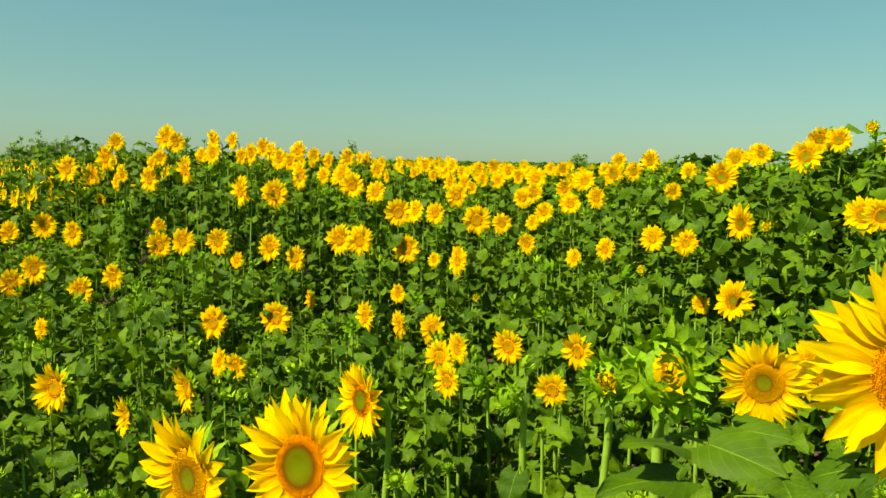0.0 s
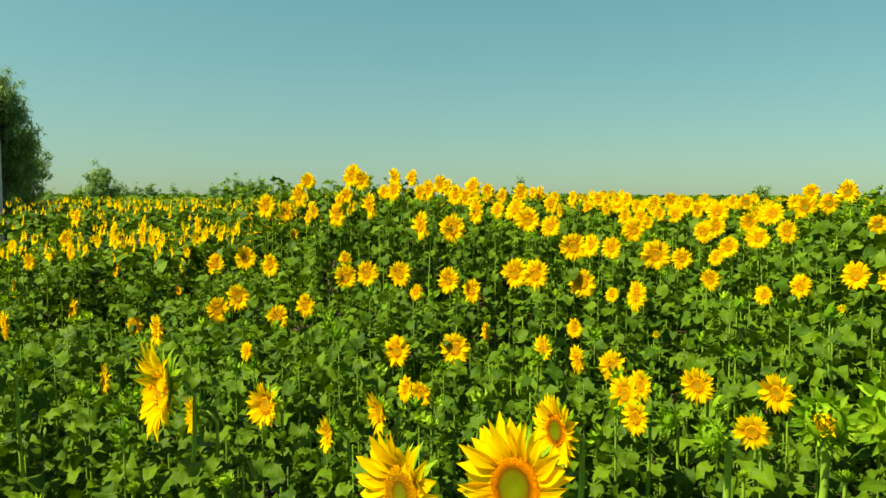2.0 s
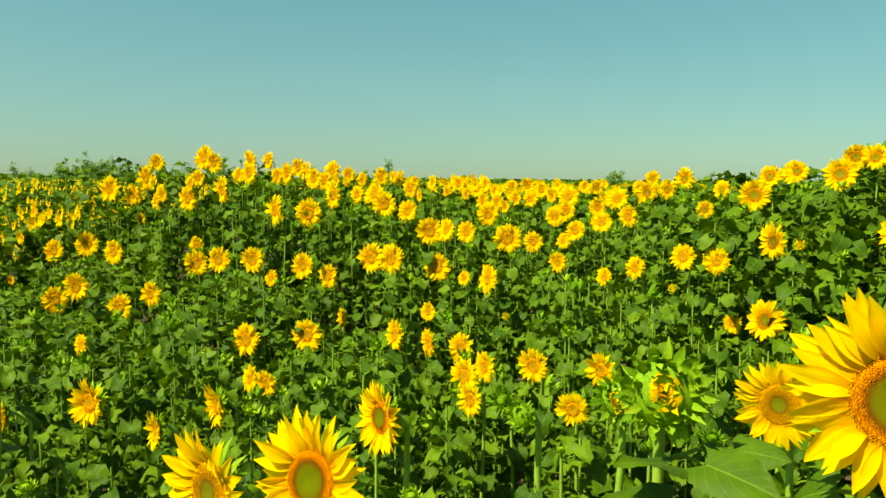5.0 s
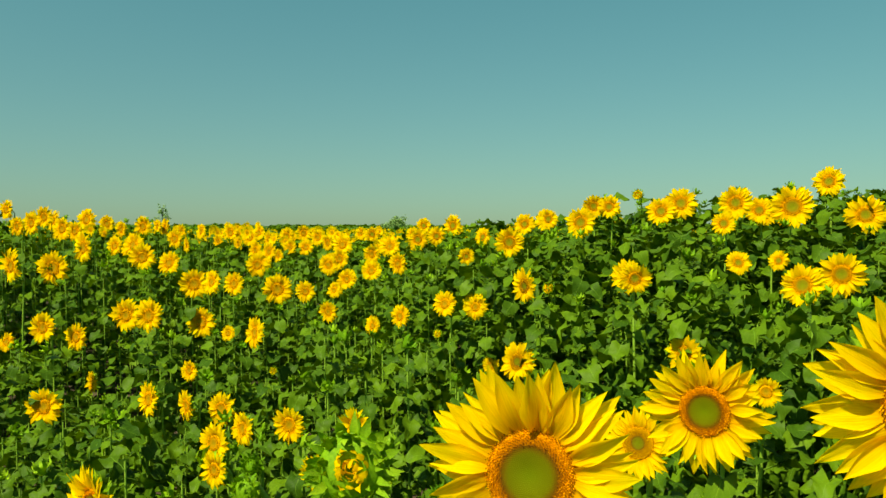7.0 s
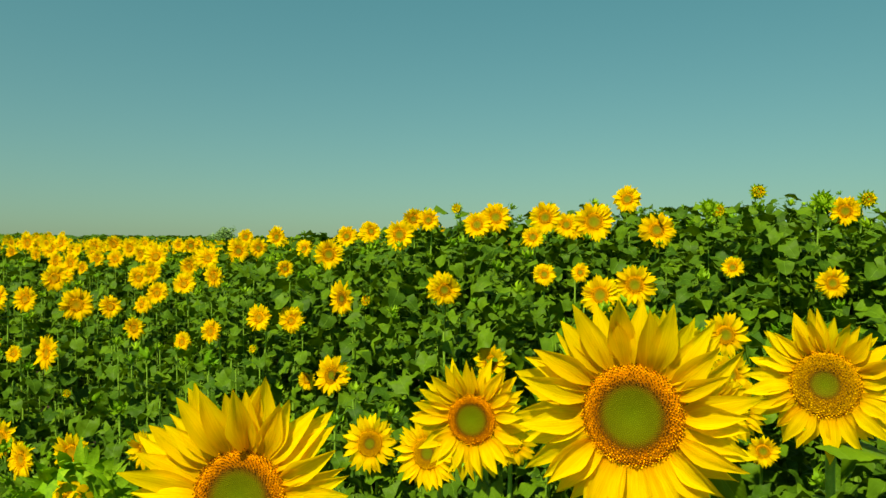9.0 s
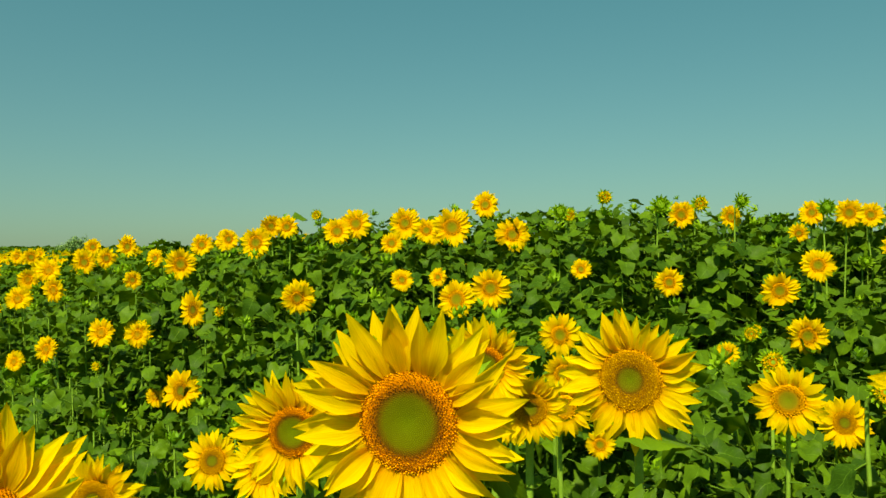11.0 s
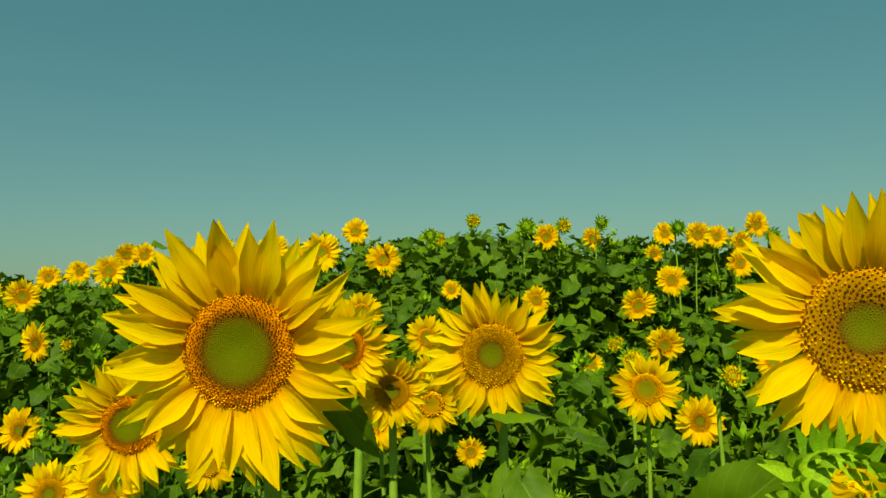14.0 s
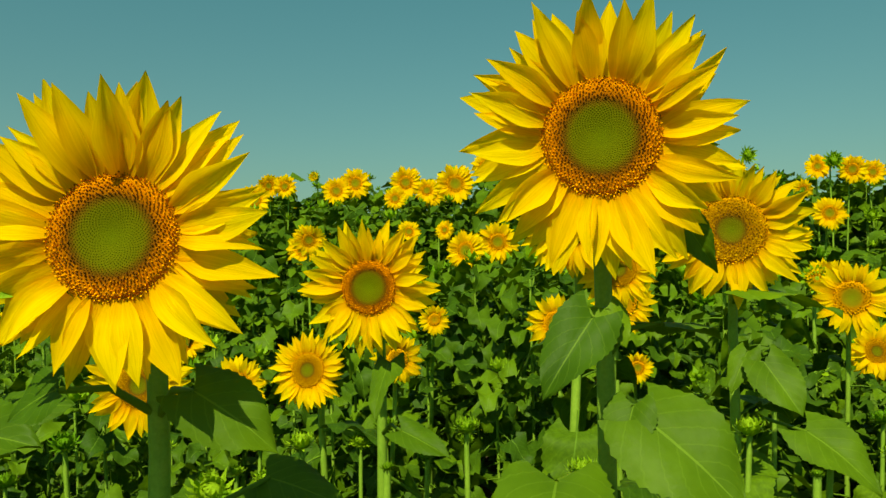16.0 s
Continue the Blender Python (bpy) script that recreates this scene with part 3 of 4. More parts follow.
head(4.62, 3.17, 1.80, 0.21)
head(3.55, 4.36, 1.83, 0.15)
head(1.75, 5.43, 1.46, 0.22)
head(2.28, 5.29, 1.59, 0.14, kind="half")
head(3.95, 4.25, 1.74, 0.32)
head(4.41, 3.78, 1.88, 0.16)
head(5.22, 2.73, 1.74, 0.26)
head(3.72, 4.59, 1.82, 0.13)
head(5.69, 1.62, 2.11, 0.19)
head(0.27, 5.91, 0.94, 0.10, kind="half")
head(1.05, 5.97, 1.26, 0.16)
head(-0.07, 6.06, 1.22, 0.13)
head(1.56, 5.86, 1.19, 0.11, kind="half")
head(-0.36, 6.06, 0.94, 0.17)
head(5.49, 2.61, 1.91, 0.24)
head(3.54, 4.97, 2.08, 0.19)
head(-4.38, 4.29, 1.14, 0.20, 20, 5)
head(-3.58, 5.21, 0.93, 0.28, 40, 5)
head(0.13, 6.33, 1.18, 0.28)
head(1.09, 6.25, 1.23, 0.17)
head(5.20, 3.69, 2.36, 0.18, kind="bud")
head(2.74, 5.76, 2.09, 0.27)
head(4.12, 4.96, 2.21, 0.34)
head(6.13, 2.15, 1.92, 0.19)
head(2.25, 6.13, 1.92, 0.27)
head(-1.48, 6.42, 1.26, 0.25, 30, 5)
head(5.57, 3.60, 2.38, 0.19, kind="half")
head(-4.62, 4.80, 1.00, 0.25)
head(1.95, 6.43, 1.79, 0.16)
head(-0.74, 6.71, 1.30, 0.30, 35, 5)
head(5.60, 3.80, 2.30, 0.24)
head(4.72, 4.89, 2.15, 0.32)
head(-1.19, 6.72, 0.75, 0.21)
head(5.91, 3.45, 2.40, 0.16, kind="bud")
head(-0.33, 6.84, 1.22, 0.29, 25, 5)
head(-1.97, 6.57, 1.29, 0.26, 20, 5)
head(0.77, 6.86, 1.28, 0.21)
head(3.18, 6.14, 2.23, 0.22)
head(3.57, 5.94, 2.19, 0.27)
head(5.35, 4.40, 2.47, 0.18, kind="half")
head(4.08, 5.61, 2.26, 0.30)
head(5.95, 3.58, 2.28, 0.22)
head(3.08, 6.25, 2.24, 0.22)
head(6.31, 2.97, 2.34, 0.16, kind="bud")
head(3.74, 5.90, 2.26, 0.30)
head(-2.83, 6.40, 0.99, 0.24, 25, 5)
head(6.52, 2.55, 2.03, 0.25)
head(5.16, 4.75, 2.35, 0.17, kind="bud")
head(-0.96, 6.95, 1.28, 0.31, 30, 5)
head(-3.10, 6.38, 0.87, 0.26, 15, 5)
head(4.36, 5.68, 2.20, 0.24)
head(6.44, 3.16, 2.31, 0.22)
head(5.33, 4.81, 2.33, 0.19, kind="half")
head(-1.40, 7.13, 1.08, 0.26)
head(1.21, 7.18, 1.63, 0.21)
head(6.71, 2.86, 1.91, 0.13, kind="bud")
head(0.86, 7.28, 1.44, 0.17)
head(-0.27, 7.35, 1.53, 0.25)
head(0.33, 7.36, 1.45, 0.31, 15, 5)
head(6.91, 2.70, 2.22, 0.22)
head(-2.45, 7.06, 1.23, 0.28, 25, 5)
head(3.68, 6.56, 2.36, 0.16, kind="half")
head(4.62, 5.96, 2.18, 0.26)
head(6.73, 3.43, 2.15, 0.18)
head(-3.64, 6.65, 1.01, 0.29)
head(-0.91, 7.55, 1.76, 0.28, 20, 5)
head(-1.97, 7.35, 1.70, 0.32)
head(-0.08, 7.64, 1.49, 0.26)
head(5.10, 5.73, 2.46, 0.29)
head(1.02, 7.62, 1.52, 0.22)
head(-0.46, 7.71, 1.49, 0.32, 15, 5)
head(0.93, 7.72, 1.41, 0.17)
head(2.39, 7.40, 1.95, 0.21)
head(-2.07, 7.52, 1.00, 0.19)
head(1.55, 7.65, 1.67, 0.25)
head(-2.77, 7.32, 1.16, 0.30, 15, 5)
head(-0.70, 7.81, 1.69, 0.27)
head(-1.71, 7.66, 1.66, 0.34, 20, 5)
head(2.82, 7.35, 2.08, 0.24)
head(7.26, 3.26, 2.33, 0.27)
head(1.31, 7.89, 1.60, 0.23)
head(0.63, 8.03, 1.37, 0.24)
head(0.14, 8.14, 1.65, 0.27, 20, 5)
head(-1.52, 8.02, 1.84, 0.33)
head(7.95, 2.16, 2.35, 0.25)
head(1.12, 8.20, 1.49, 0.22)
head(-2.68, 7.86, 1.89, 0.32)
head(7.66, 3.26, 2.32, 0.25)
head(7.80, 2.92, 2.42, 0.28)
head(-5.90, 5.90, 1.53, 0.20)
head(3.23, 7.73, 2.14, 0.24)
head(-4.26, 7.36, 0.76, 0.31, 0, 5)
head(-6.01, 6.03, 1.18, 0.20)
head(0.65, 8.49, 1.32, 0.25)
head(-3.02, 7.99, 1.28, 0.23)
head(-3.78, 7.66, 1.23, 0.28, 25, 5)
head(-3.44, 7.94, 1.76, 0.19)
head(3.30, 8.02, 2.13, 0.27)
head(-6.23, 6.13, 1.65, 0.18)
head(-6.03, 6.45, 1.05, 0.23)
head(-3.46, 8.15, 1.82, 0.18)
head(8.08, 3.66, 1.57, 0.17, kind="bud")
head(-3.25, 8.43, 1.94, 0.20)
head(-1.22, 9.01, 1.84, 0.31)
head(-5.31, 7.39, 0.54, 0.27, 15, 5)
head(-3.30, 8.49, 1.77, 0.31)
head(-5.83, 7.04, 0.74, 0.27)
head(-3.24, 8.65, 2.01, 0.21)
head(-1.28, 9.17, 1.80, 0.28)
head(0.97, 9.23, 1.59, 0.27)
head(8.82, 3.16, 2.35, 0.22, kind="bud")
head(-2.74, 9.00, 2.07, 0.28)
head(1.12, 9.36, 1.65, 0.26)
head(-3.95, 8.69, 1.52, 0.17)
head(9.14, 2.89, 2.49, 0.22)
head(-2.93, 9.16, 2.05, 0.22)
head(-3.20, 9.07, 2.20, 0.29)
head(-2.04, 9.40, 2.02, 0.29)
head(-4.54, 8.55, 1.23, 0.33, 5, 5)
head(-3.95, 8.86, 2.00, 0.33)
head(-6.51, 7.20, 1.25, 0.22)
head(-0.85, 9.71, 1.90, 0.26)
head(1.79, 9.59, 1.80, 0.29)
head(-3.35, 9.17, 2.26, 0.33)
head(-2.53, 9.48, 2.05, 0.24)
head(-1.96, 9.63, 1.99, 0.26)
head(1.08, 9.83, 1.58, 0.29)
head(-4.42, 8.90, 1.87, 0.34, 25, 5)
head(0.27, 9.96, 1.73, 0.26)
head(-2.68, 9.62, 2.24, 0.25)
head(2.43, 9.70, 1.93, 0.28)
head(9.48, 3.36, 1.42, 0.17)
head(-2.92, 9.64, 2.23, 0.34)
head(1.79, 9.94, 1.80, 0.30)
head(-1.59, 10.01, 1.81, 0.26)
head(-2.37, 9.95, 2.16, 0.29)
head(2.24, 10.01, 1.88, 0.31)
head(1.24, 10.19, 1.81, 0.33)
head(-4.35, 9.36, 1.80, 0.31)
head(0.18, 10.35, 1.57, 0.34)
head(-2.35, 10.28, 2.12, 0.28)
head(-6.73, 8.15, 1.29, 0.26)
head(-1.59, 10.46, 2.01, 0.24)
head(10.02, 3.55, 2.10, 0.18, kind="half")
head(0.40, 10.66, 1.65, 0.20)
head(-5.76, 8.98, 0.72, 0.15)
head(-0.80, 10.66, 1.80, 0.22)
head(-5.40, 9.34, 1.06, 0.33)
head(-0.88, 10.76, 1.99, 0.21)
head(-4.28, 9.92, 2.21, 0.26, 10, 5)
head(1.71, 10.70, 1.66, 0.30)
head(0.09, 10.90, 1.72, 0.28)
head(-1.38, 10.84, 2.05, 0.31)
head(2.88, 10.59, 2.07, 0.34)
head(2.50, 10.85, 2.07, 0.25)
head(-1.23, 11.09, 2.05, 0.23)
head(-1.13, 11.12, 2.05, 0.25)
head(-7.05, 8.67, 1.71, 0.25)
head(1.77, 11.05, 1.63, 0.28)
head(-2.12, 11.01, 2.14, 0.33)
head(-2.76, 10.87, 2.09, 0.34)
head(-0.66, 11.24, 1.98, 0.25)
head(-7.37, 8.84, 1.40, 0.25)
head(0.59, 11.56, 1.74, 0.25)
head(0.83, 11.63, 1.74, 0.28)
head(-0.46, 11.80, 1.83, 0.22)
head(-0.17, 11.88, 1.80, 0.24)
head(-6.35, 10.09, 0.99, 0.31)
head(-0.00, 11.93, 1.88, 0.31)
head(0.29, 12.01, 1.85, 0.26)
head(-7.29, 9.79, 0.87, 0.29)
head(1.21, 12.26, 1.79, 0.29)
head(-0.30, 12.38, 1.95, 0.31)
head(-2.09, 12.21, 2.09, 0.28)
head(2.58, 12.13, 1.93, 0.28)
head(0.13, 12.50, 1.95, 0.29)
head(0.58, 12.62, 1.90, 0.29)
head(1.09, 12.76, 1.87, 0.31)
head(-7.73, 10.36, 1.46, 0.29)
head(1.43, 12.85, 1.87, 0.27)
head(-8.87, 9.53, 1.24, 0.21)
head(2.04, 13.02, 1.92, 0.29)
head(-6.83, 11.31, 1.50, 0.34)
head(0.88, 13.23, 1.94, 0.32)
head(1.90, 13.51, 1.93, 0.26)
head(-8.17, 11.28, 0.91, 0.26)
head(-8.56, 11.23, 0.58, 0.28)
head(-8.34, 12.00, 1.38, 0.31)
head(2.32, 15.30, 1.76, 0.30)

# ---- the lie of the land ----
SPOT = np.array([h[:3] for h in HEADS])


def canopy(x, y, spread=0.9, crest=0.0):
    """The height of the heads round a place: the mean of the heads near it, and 1.62 m far off. crest: the smaller, the more the tallest count."""
    x, y = np.atleast_1d(np.asarray(x, float)), np.atleast_1d(np.asarray(y, float))
    d2 = (x[:, None] - SPOT[None, :, 0]) ** 2 + (y[:, None] - SPOT[None, :, 1]) ** 2
    s = spread * (0.6 + 0.09 * np.hypot(x, y))[:, None]
    w = np.exp(-d2 / (2 * s * s))
    if crest:
        w = w * np.exp((SPOT[:, 2] - 1.6) / crest)
    return (w @ SPOT[:, 2] + 0.05 * 1.62) / (w.sum(1) + 0.05)


def ground(x, y):
    return canopy(x, y, 1.5) - 1.42


def build_ground():
    radii = np.r_[0.0, np.geomspace(0.3, 3000, 70)]
    sides = 96
    a = np.linspace(0, 2 * math.pi, sides, endpoint=False)
    xs, ys = (radii[1:, None] * np.cos(a)).ravel(), (radii[1:, None] * np.sin(a)).ravel()
    rng = np.random.RandomState(3)
    zs = ground(xs, ys) + rng.normal(0, 0.015, len(xs))
    v = np.r_[[(0, 0, ground(0, 0)[0])], np.c_[xs, ys, zs]]
    f = [(0, 1 + k, 1 + (k + 1) % sides) for k in range(sides)]
    f += [(1 + i * sides + k, 1 + (i + 1) * sides + k, 1 + (i + 1) * sides + (k + 1) % sides, 1 + i * sides + (k + 1) % sides) for i in range(len(radii) - 2) for k in range(sides)]
    me = mesh_of("ground", v, f)
    me.materials.append(SOIL)
    tagged(new("ground", me), "dark brown farm soil under the sunflower crop", "ground", kind="structure")


build_ground()


def sight_cap(x, y, far, pad=0.17):
    """Height cap fitted to the camera's view, just under its sight lines to heads."""
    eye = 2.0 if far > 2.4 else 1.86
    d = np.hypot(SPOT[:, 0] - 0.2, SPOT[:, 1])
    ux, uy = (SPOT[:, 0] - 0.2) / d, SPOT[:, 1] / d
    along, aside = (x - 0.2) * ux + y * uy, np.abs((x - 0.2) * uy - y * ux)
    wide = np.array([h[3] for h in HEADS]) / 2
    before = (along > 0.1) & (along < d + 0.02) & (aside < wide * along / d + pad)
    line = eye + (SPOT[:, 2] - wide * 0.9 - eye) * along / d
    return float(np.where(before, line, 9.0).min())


# ---- a sunflower plant ----
def facing(look_to, tip):
    a, e = radians(look_to), radians(tip)
    return Vector((-math.sin(a) * math.cos(e), -math.cos(a) * math.cos(e), math.sin(e)))


def add_leaves(thing, rng, foot, top, count, size, meshes, low=0.25, clear=True, high=0.90, material=None):
    """Leaves up the stem, each turned by about 140 degrees from the last; larger in the middle."""
    turn, material = rng.uniform(0, 6.28), material or LEAF
    for k in range(count):
        t = low + ((0.90 if clear else high) - low) * (k + rng.uniform(-0.2, 0.2)) / max(1, count - 1)
        at = foot.lerp(top, min(0.985, max(0.05, t)))
        turn += 2.4 + rng.uniform(-0.4, 0.4)
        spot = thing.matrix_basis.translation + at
        # leaves that would hide a head from the camera are left out
        if clear and spot.z > sight_cap(spot.x + 0.08 * math.cos(turn), spot.y + 0.08 * math.sin(turn), math.hypot(spot.x, spot.y), 0.12) + 0.01:
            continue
        s = size * (1.12 - 0.70 * max(0.0, t - 0.5)) * rng.uniform(0.72, 1.2)
        m = Matrix.Translation(at) @ turn_z(turn) @ Matrix.Rotation(rng.uniform(-0.15, 0.9), 4, "Y") @ Matrix.Rotation(rng.uniform(-0.45, 0.45), 4, "X") @ Matrix.Diagonal((s, s, s, 1))
        part("leaf", rng.choice(meshes), material, thing, m)


WORDS = {"open": "sunflower in full bloom with yellow rays and green-centred disc", "ripe": "sunflower in full bloom with a wide golden-brown disc", "half": "half-open sunflower with short yellow rays and green bracts",
         "bud": "closed green sunflower bud on a leafy stem"}


def sunflower(n, x, y, z, width, look_to, tip, kind, leaves):
    rng = random.Random(1000 + n)
    r = width / 2
    near = math.hypot(x, y) < 2.3
    way = facing(FACE + 6 * min(1.0, max(0.0, (0.6 - x) / 1.4)) - 13 * min(1.0, max(0.0, (-0.9 - x) / 0.8)) + rng.gauss(0, 11) if look_to is None else look_to, rng.uniform(-2, 16) if tip is None else tip)
    centre = Vector((x, y, z))
    neck = centre - way * (0.55 * 0.42 * r * 1.3)
    flat = Vector((way.x, way.y, 0)).normalized()
    gx, gy = x - flat.x * 0.10 + rng.uniform(-0.04, 0.04), y - flat.y * 0.10 + rng.uniform(-0.04, 0.04)
    g = float(ground(gx, gy)[0]) - 0.02
    thing = tagged(new("sunflower"), WORDS[kind], "sunflower", group="sunflowers of the field")
    thing.matrix_basis = Matrix.Translation((gx, gy, g))
    base = Vector((gx, gy, g))
    top = neck - base
    bow = Vector((rng.uniform(-0.03, 0.03), rng.uniform(-0.03, 0.03), 0))
    elbow = top - flat * 0.055 - Vector((0, 0, 0.05))
    pts = [Vector((0, 0, 0)), elbow * 0.35 + bow, elbow * 0.7 + bow * 0.8, elbow * 0.92, elbow + Vector((0, 0, 0.012)), top - way * 0.02 + Vector((0, 0, 0.008)), top + way * 0.01]
    thick = 0.0098 if near else 0.0074
    stem = tube(pts, [thick * 1.25, thick * 1.1, thick, thick * 0.9, thick * 0.85, thick * 0.8, thick * 0.9], 8 if near else 6)
    part("stem", mesh_of("stem", *stem), STEM, thing)
    add_leaves(thing, rng, Vector((0, 0, 0)), elbow, 14 if near else 12 if math.hypot(x, y) < 7.5 else 9, (0.145 if x > 0.6 else 0.12) if near else 0.112 + 0.018 * min(1.0, max(0.0, (x - 0.8) / 2.5)), LEAVES_NEAR if near else LEAVES, 0.3, not near, 0.80 if any(len(q) == 4 for q in leaves) else 0.90)
    for (begin, end, wide, roll) in (q for q in leaves if len(q) == 4):
        begin, end = Vector(begin) - base, Vector(end) - base
        along = (end - begin).normalized()
        face = to_sun - along * to_sun.dot(along)
        face = Matrix.Rotation(roll, 3, along) @ face.normalized()
        side = face.cross(along)
        lie = Matrix((along, side, face)).transposed().to_4x4()
        pile = Pile().put(blade_piece(rng, (end - begin).length, wide), Matrix.Translation(begin) @ lie)
        node = elbow * min(0.97, (begin.z - 0.035) / elbow.z)
        stalk = tube([node, node.lerp(begin, 0.5) + Vector((0, 0, 0.012)), begin + along * 0.004], [0.0042, 0.0032, 0.0026], 6)
        part("leaf", pile.put((stalk[0], stalk[1], stalk[2] * 0.01 + (0.5, 0.3))).mesh("leaf"), UPPER_LEAF, thing)
    for height, turned, size in (q for q in leaves if len(q) == 3):
        at = elbow * min(1.0, (height - g) / elbow.z)
        part("leaf", rng.choice(LEAVES_NEAR), LEAF, thing, Matrix.Translation(at) @ turn_z(radians(turned)) @ Matrix.Rotation(rng.uniform(0.2, 0.6), 4, "Y") @ Matrix.Diagonal((size, size, size, 1)))
    turn = way.to_track_quat("Z", "Y").to_matrix().to_4x4() @ turn_z(rng.uniform(-0.3, 0.3))
    m = Matrix.Translation(top + (centre - neck)) @ turn @ Matrix.Diagonal((r, r, r, 1))
    if kind in ("bud", "half"):
        m = m @ Matrix.Diagonal((0.80, 0.80, 0.80, 1)) if kind == "bud" else m @ Matrix.Diagonal((1.18, 1.18, 1.10, 1) if near else (0.66, 0.66, 0.60, 1))
        b = part("bud", BUD_NEAR if near else rng.choice(BUDS), BRACT, thing, m)
        if near:
            for pose_of in bud_bract_poses(n):
                part("bract", rng.choice(BRACTS_BROAD), BRACT, b, pose_of)
        if kind == "half":
            if near:
                part("ray_petals", CLOSED, PETAL, b, None, "short yellow rays folded over the middle")
            else:
                part("ray_petals", rng.choice(RINGS), PETAL, b, Matrix.Translation((0, 0, 0.16)) @ Matrix.Diagonal((0.95, 0.95, 1.5, 1)), "short yellow rays")
                part("disc", rng.choice(DISC_FIELD_MID), DISC_FIELD, b, Matrix.Translation((0, 0, 0.24)))
        return
    back = part("head", BACK_NEAR if near else rng.choice(BACKS), BRACT, thing, m)
    ds = rng.uniform(0.94, 1.10) if kind == "open" else 1.16
    if kind == "ripe":
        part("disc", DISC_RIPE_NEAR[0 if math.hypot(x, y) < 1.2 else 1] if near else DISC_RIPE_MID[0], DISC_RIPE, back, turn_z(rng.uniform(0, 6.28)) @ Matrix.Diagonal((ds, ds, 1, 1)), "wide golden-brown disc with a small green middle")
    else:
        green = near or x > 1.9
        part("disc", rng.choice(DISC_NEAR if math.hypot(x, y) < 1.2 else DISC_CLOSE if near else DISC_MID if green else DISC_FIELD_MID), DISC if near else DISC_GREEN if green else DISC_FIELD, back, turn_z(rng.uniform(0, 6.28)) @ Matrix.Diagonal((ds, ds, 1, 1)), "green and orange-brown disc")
    if near:
        for pose_of in bract_poses(n, 13):
            part("bract", rng.choice(BRACTS), BRACT, back, pose_of)
    if math.hypot(x, y) < 3.4:
        count, cup = rng.randint(26, 28) if near else rng.randint(19, 22), rng.uniform(-0.08, 0.06) + 0.38 * min(1.0, max(0.0, (0.1 - x) / 0.8))
        for layer in (0, 1):
            for k in range(count):
                part("petal", rng.choice(PETALS if near else PETALS_MID), PETAL, back, petal_pose(rng, k, count, layer, 0.42 * ds, 0.60, cup))
    else:
        part("ray_petals", rng.choice(RINGS), PETAL, back, turn_z(rng.uniform(-0.3, 0.3)), "yellow ray petals")


for n, h in enumerate(HEADS):
    sunflower(n, *h)


# ---- the rest of the crop ----
def young(x, y, g, height, seed, bud=1.0):
    """A leafy plant that has not flowered yet, with a small green bud at its tip."""
    rng = random.Random(seed)
    thing = tagged(new("sunflower"), "leafy young sunflower plant with a small green bud", "sunflower", group="sunflowers of the field")
    thing.matrix_basis = Matrix.Translation((x, y, g - 0.02))
    top = Vector((rng.uniform(-0.03, 0.03), rng.uniform(-0.03, 0.03), height - 0.05))
    part("stem", mesh_of("stem", *tube([(0, 0, 0), top * 0.5 + Vector((rng.uniform(-0.02, 0.02), 0.01, 0)), top], [0.0085, 0.0065, 0.005], 6)), STEM, thing)
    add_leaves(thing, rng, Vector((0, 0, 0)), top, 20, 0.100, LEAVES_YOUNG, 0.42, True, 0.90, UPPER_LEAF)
    r = bud * rng.uniform(0.016, 0.028)
    part("bud", rng.choice(BUDS), BRACT, thing, Matrix.Translation(top + Vector((0, 0, r * 0.4))) @ Matrix.Rotation(rng.uniform(-0.6, 0.6), 4, "X") @ Matrix.Diagonal((r, r, r, 1)))


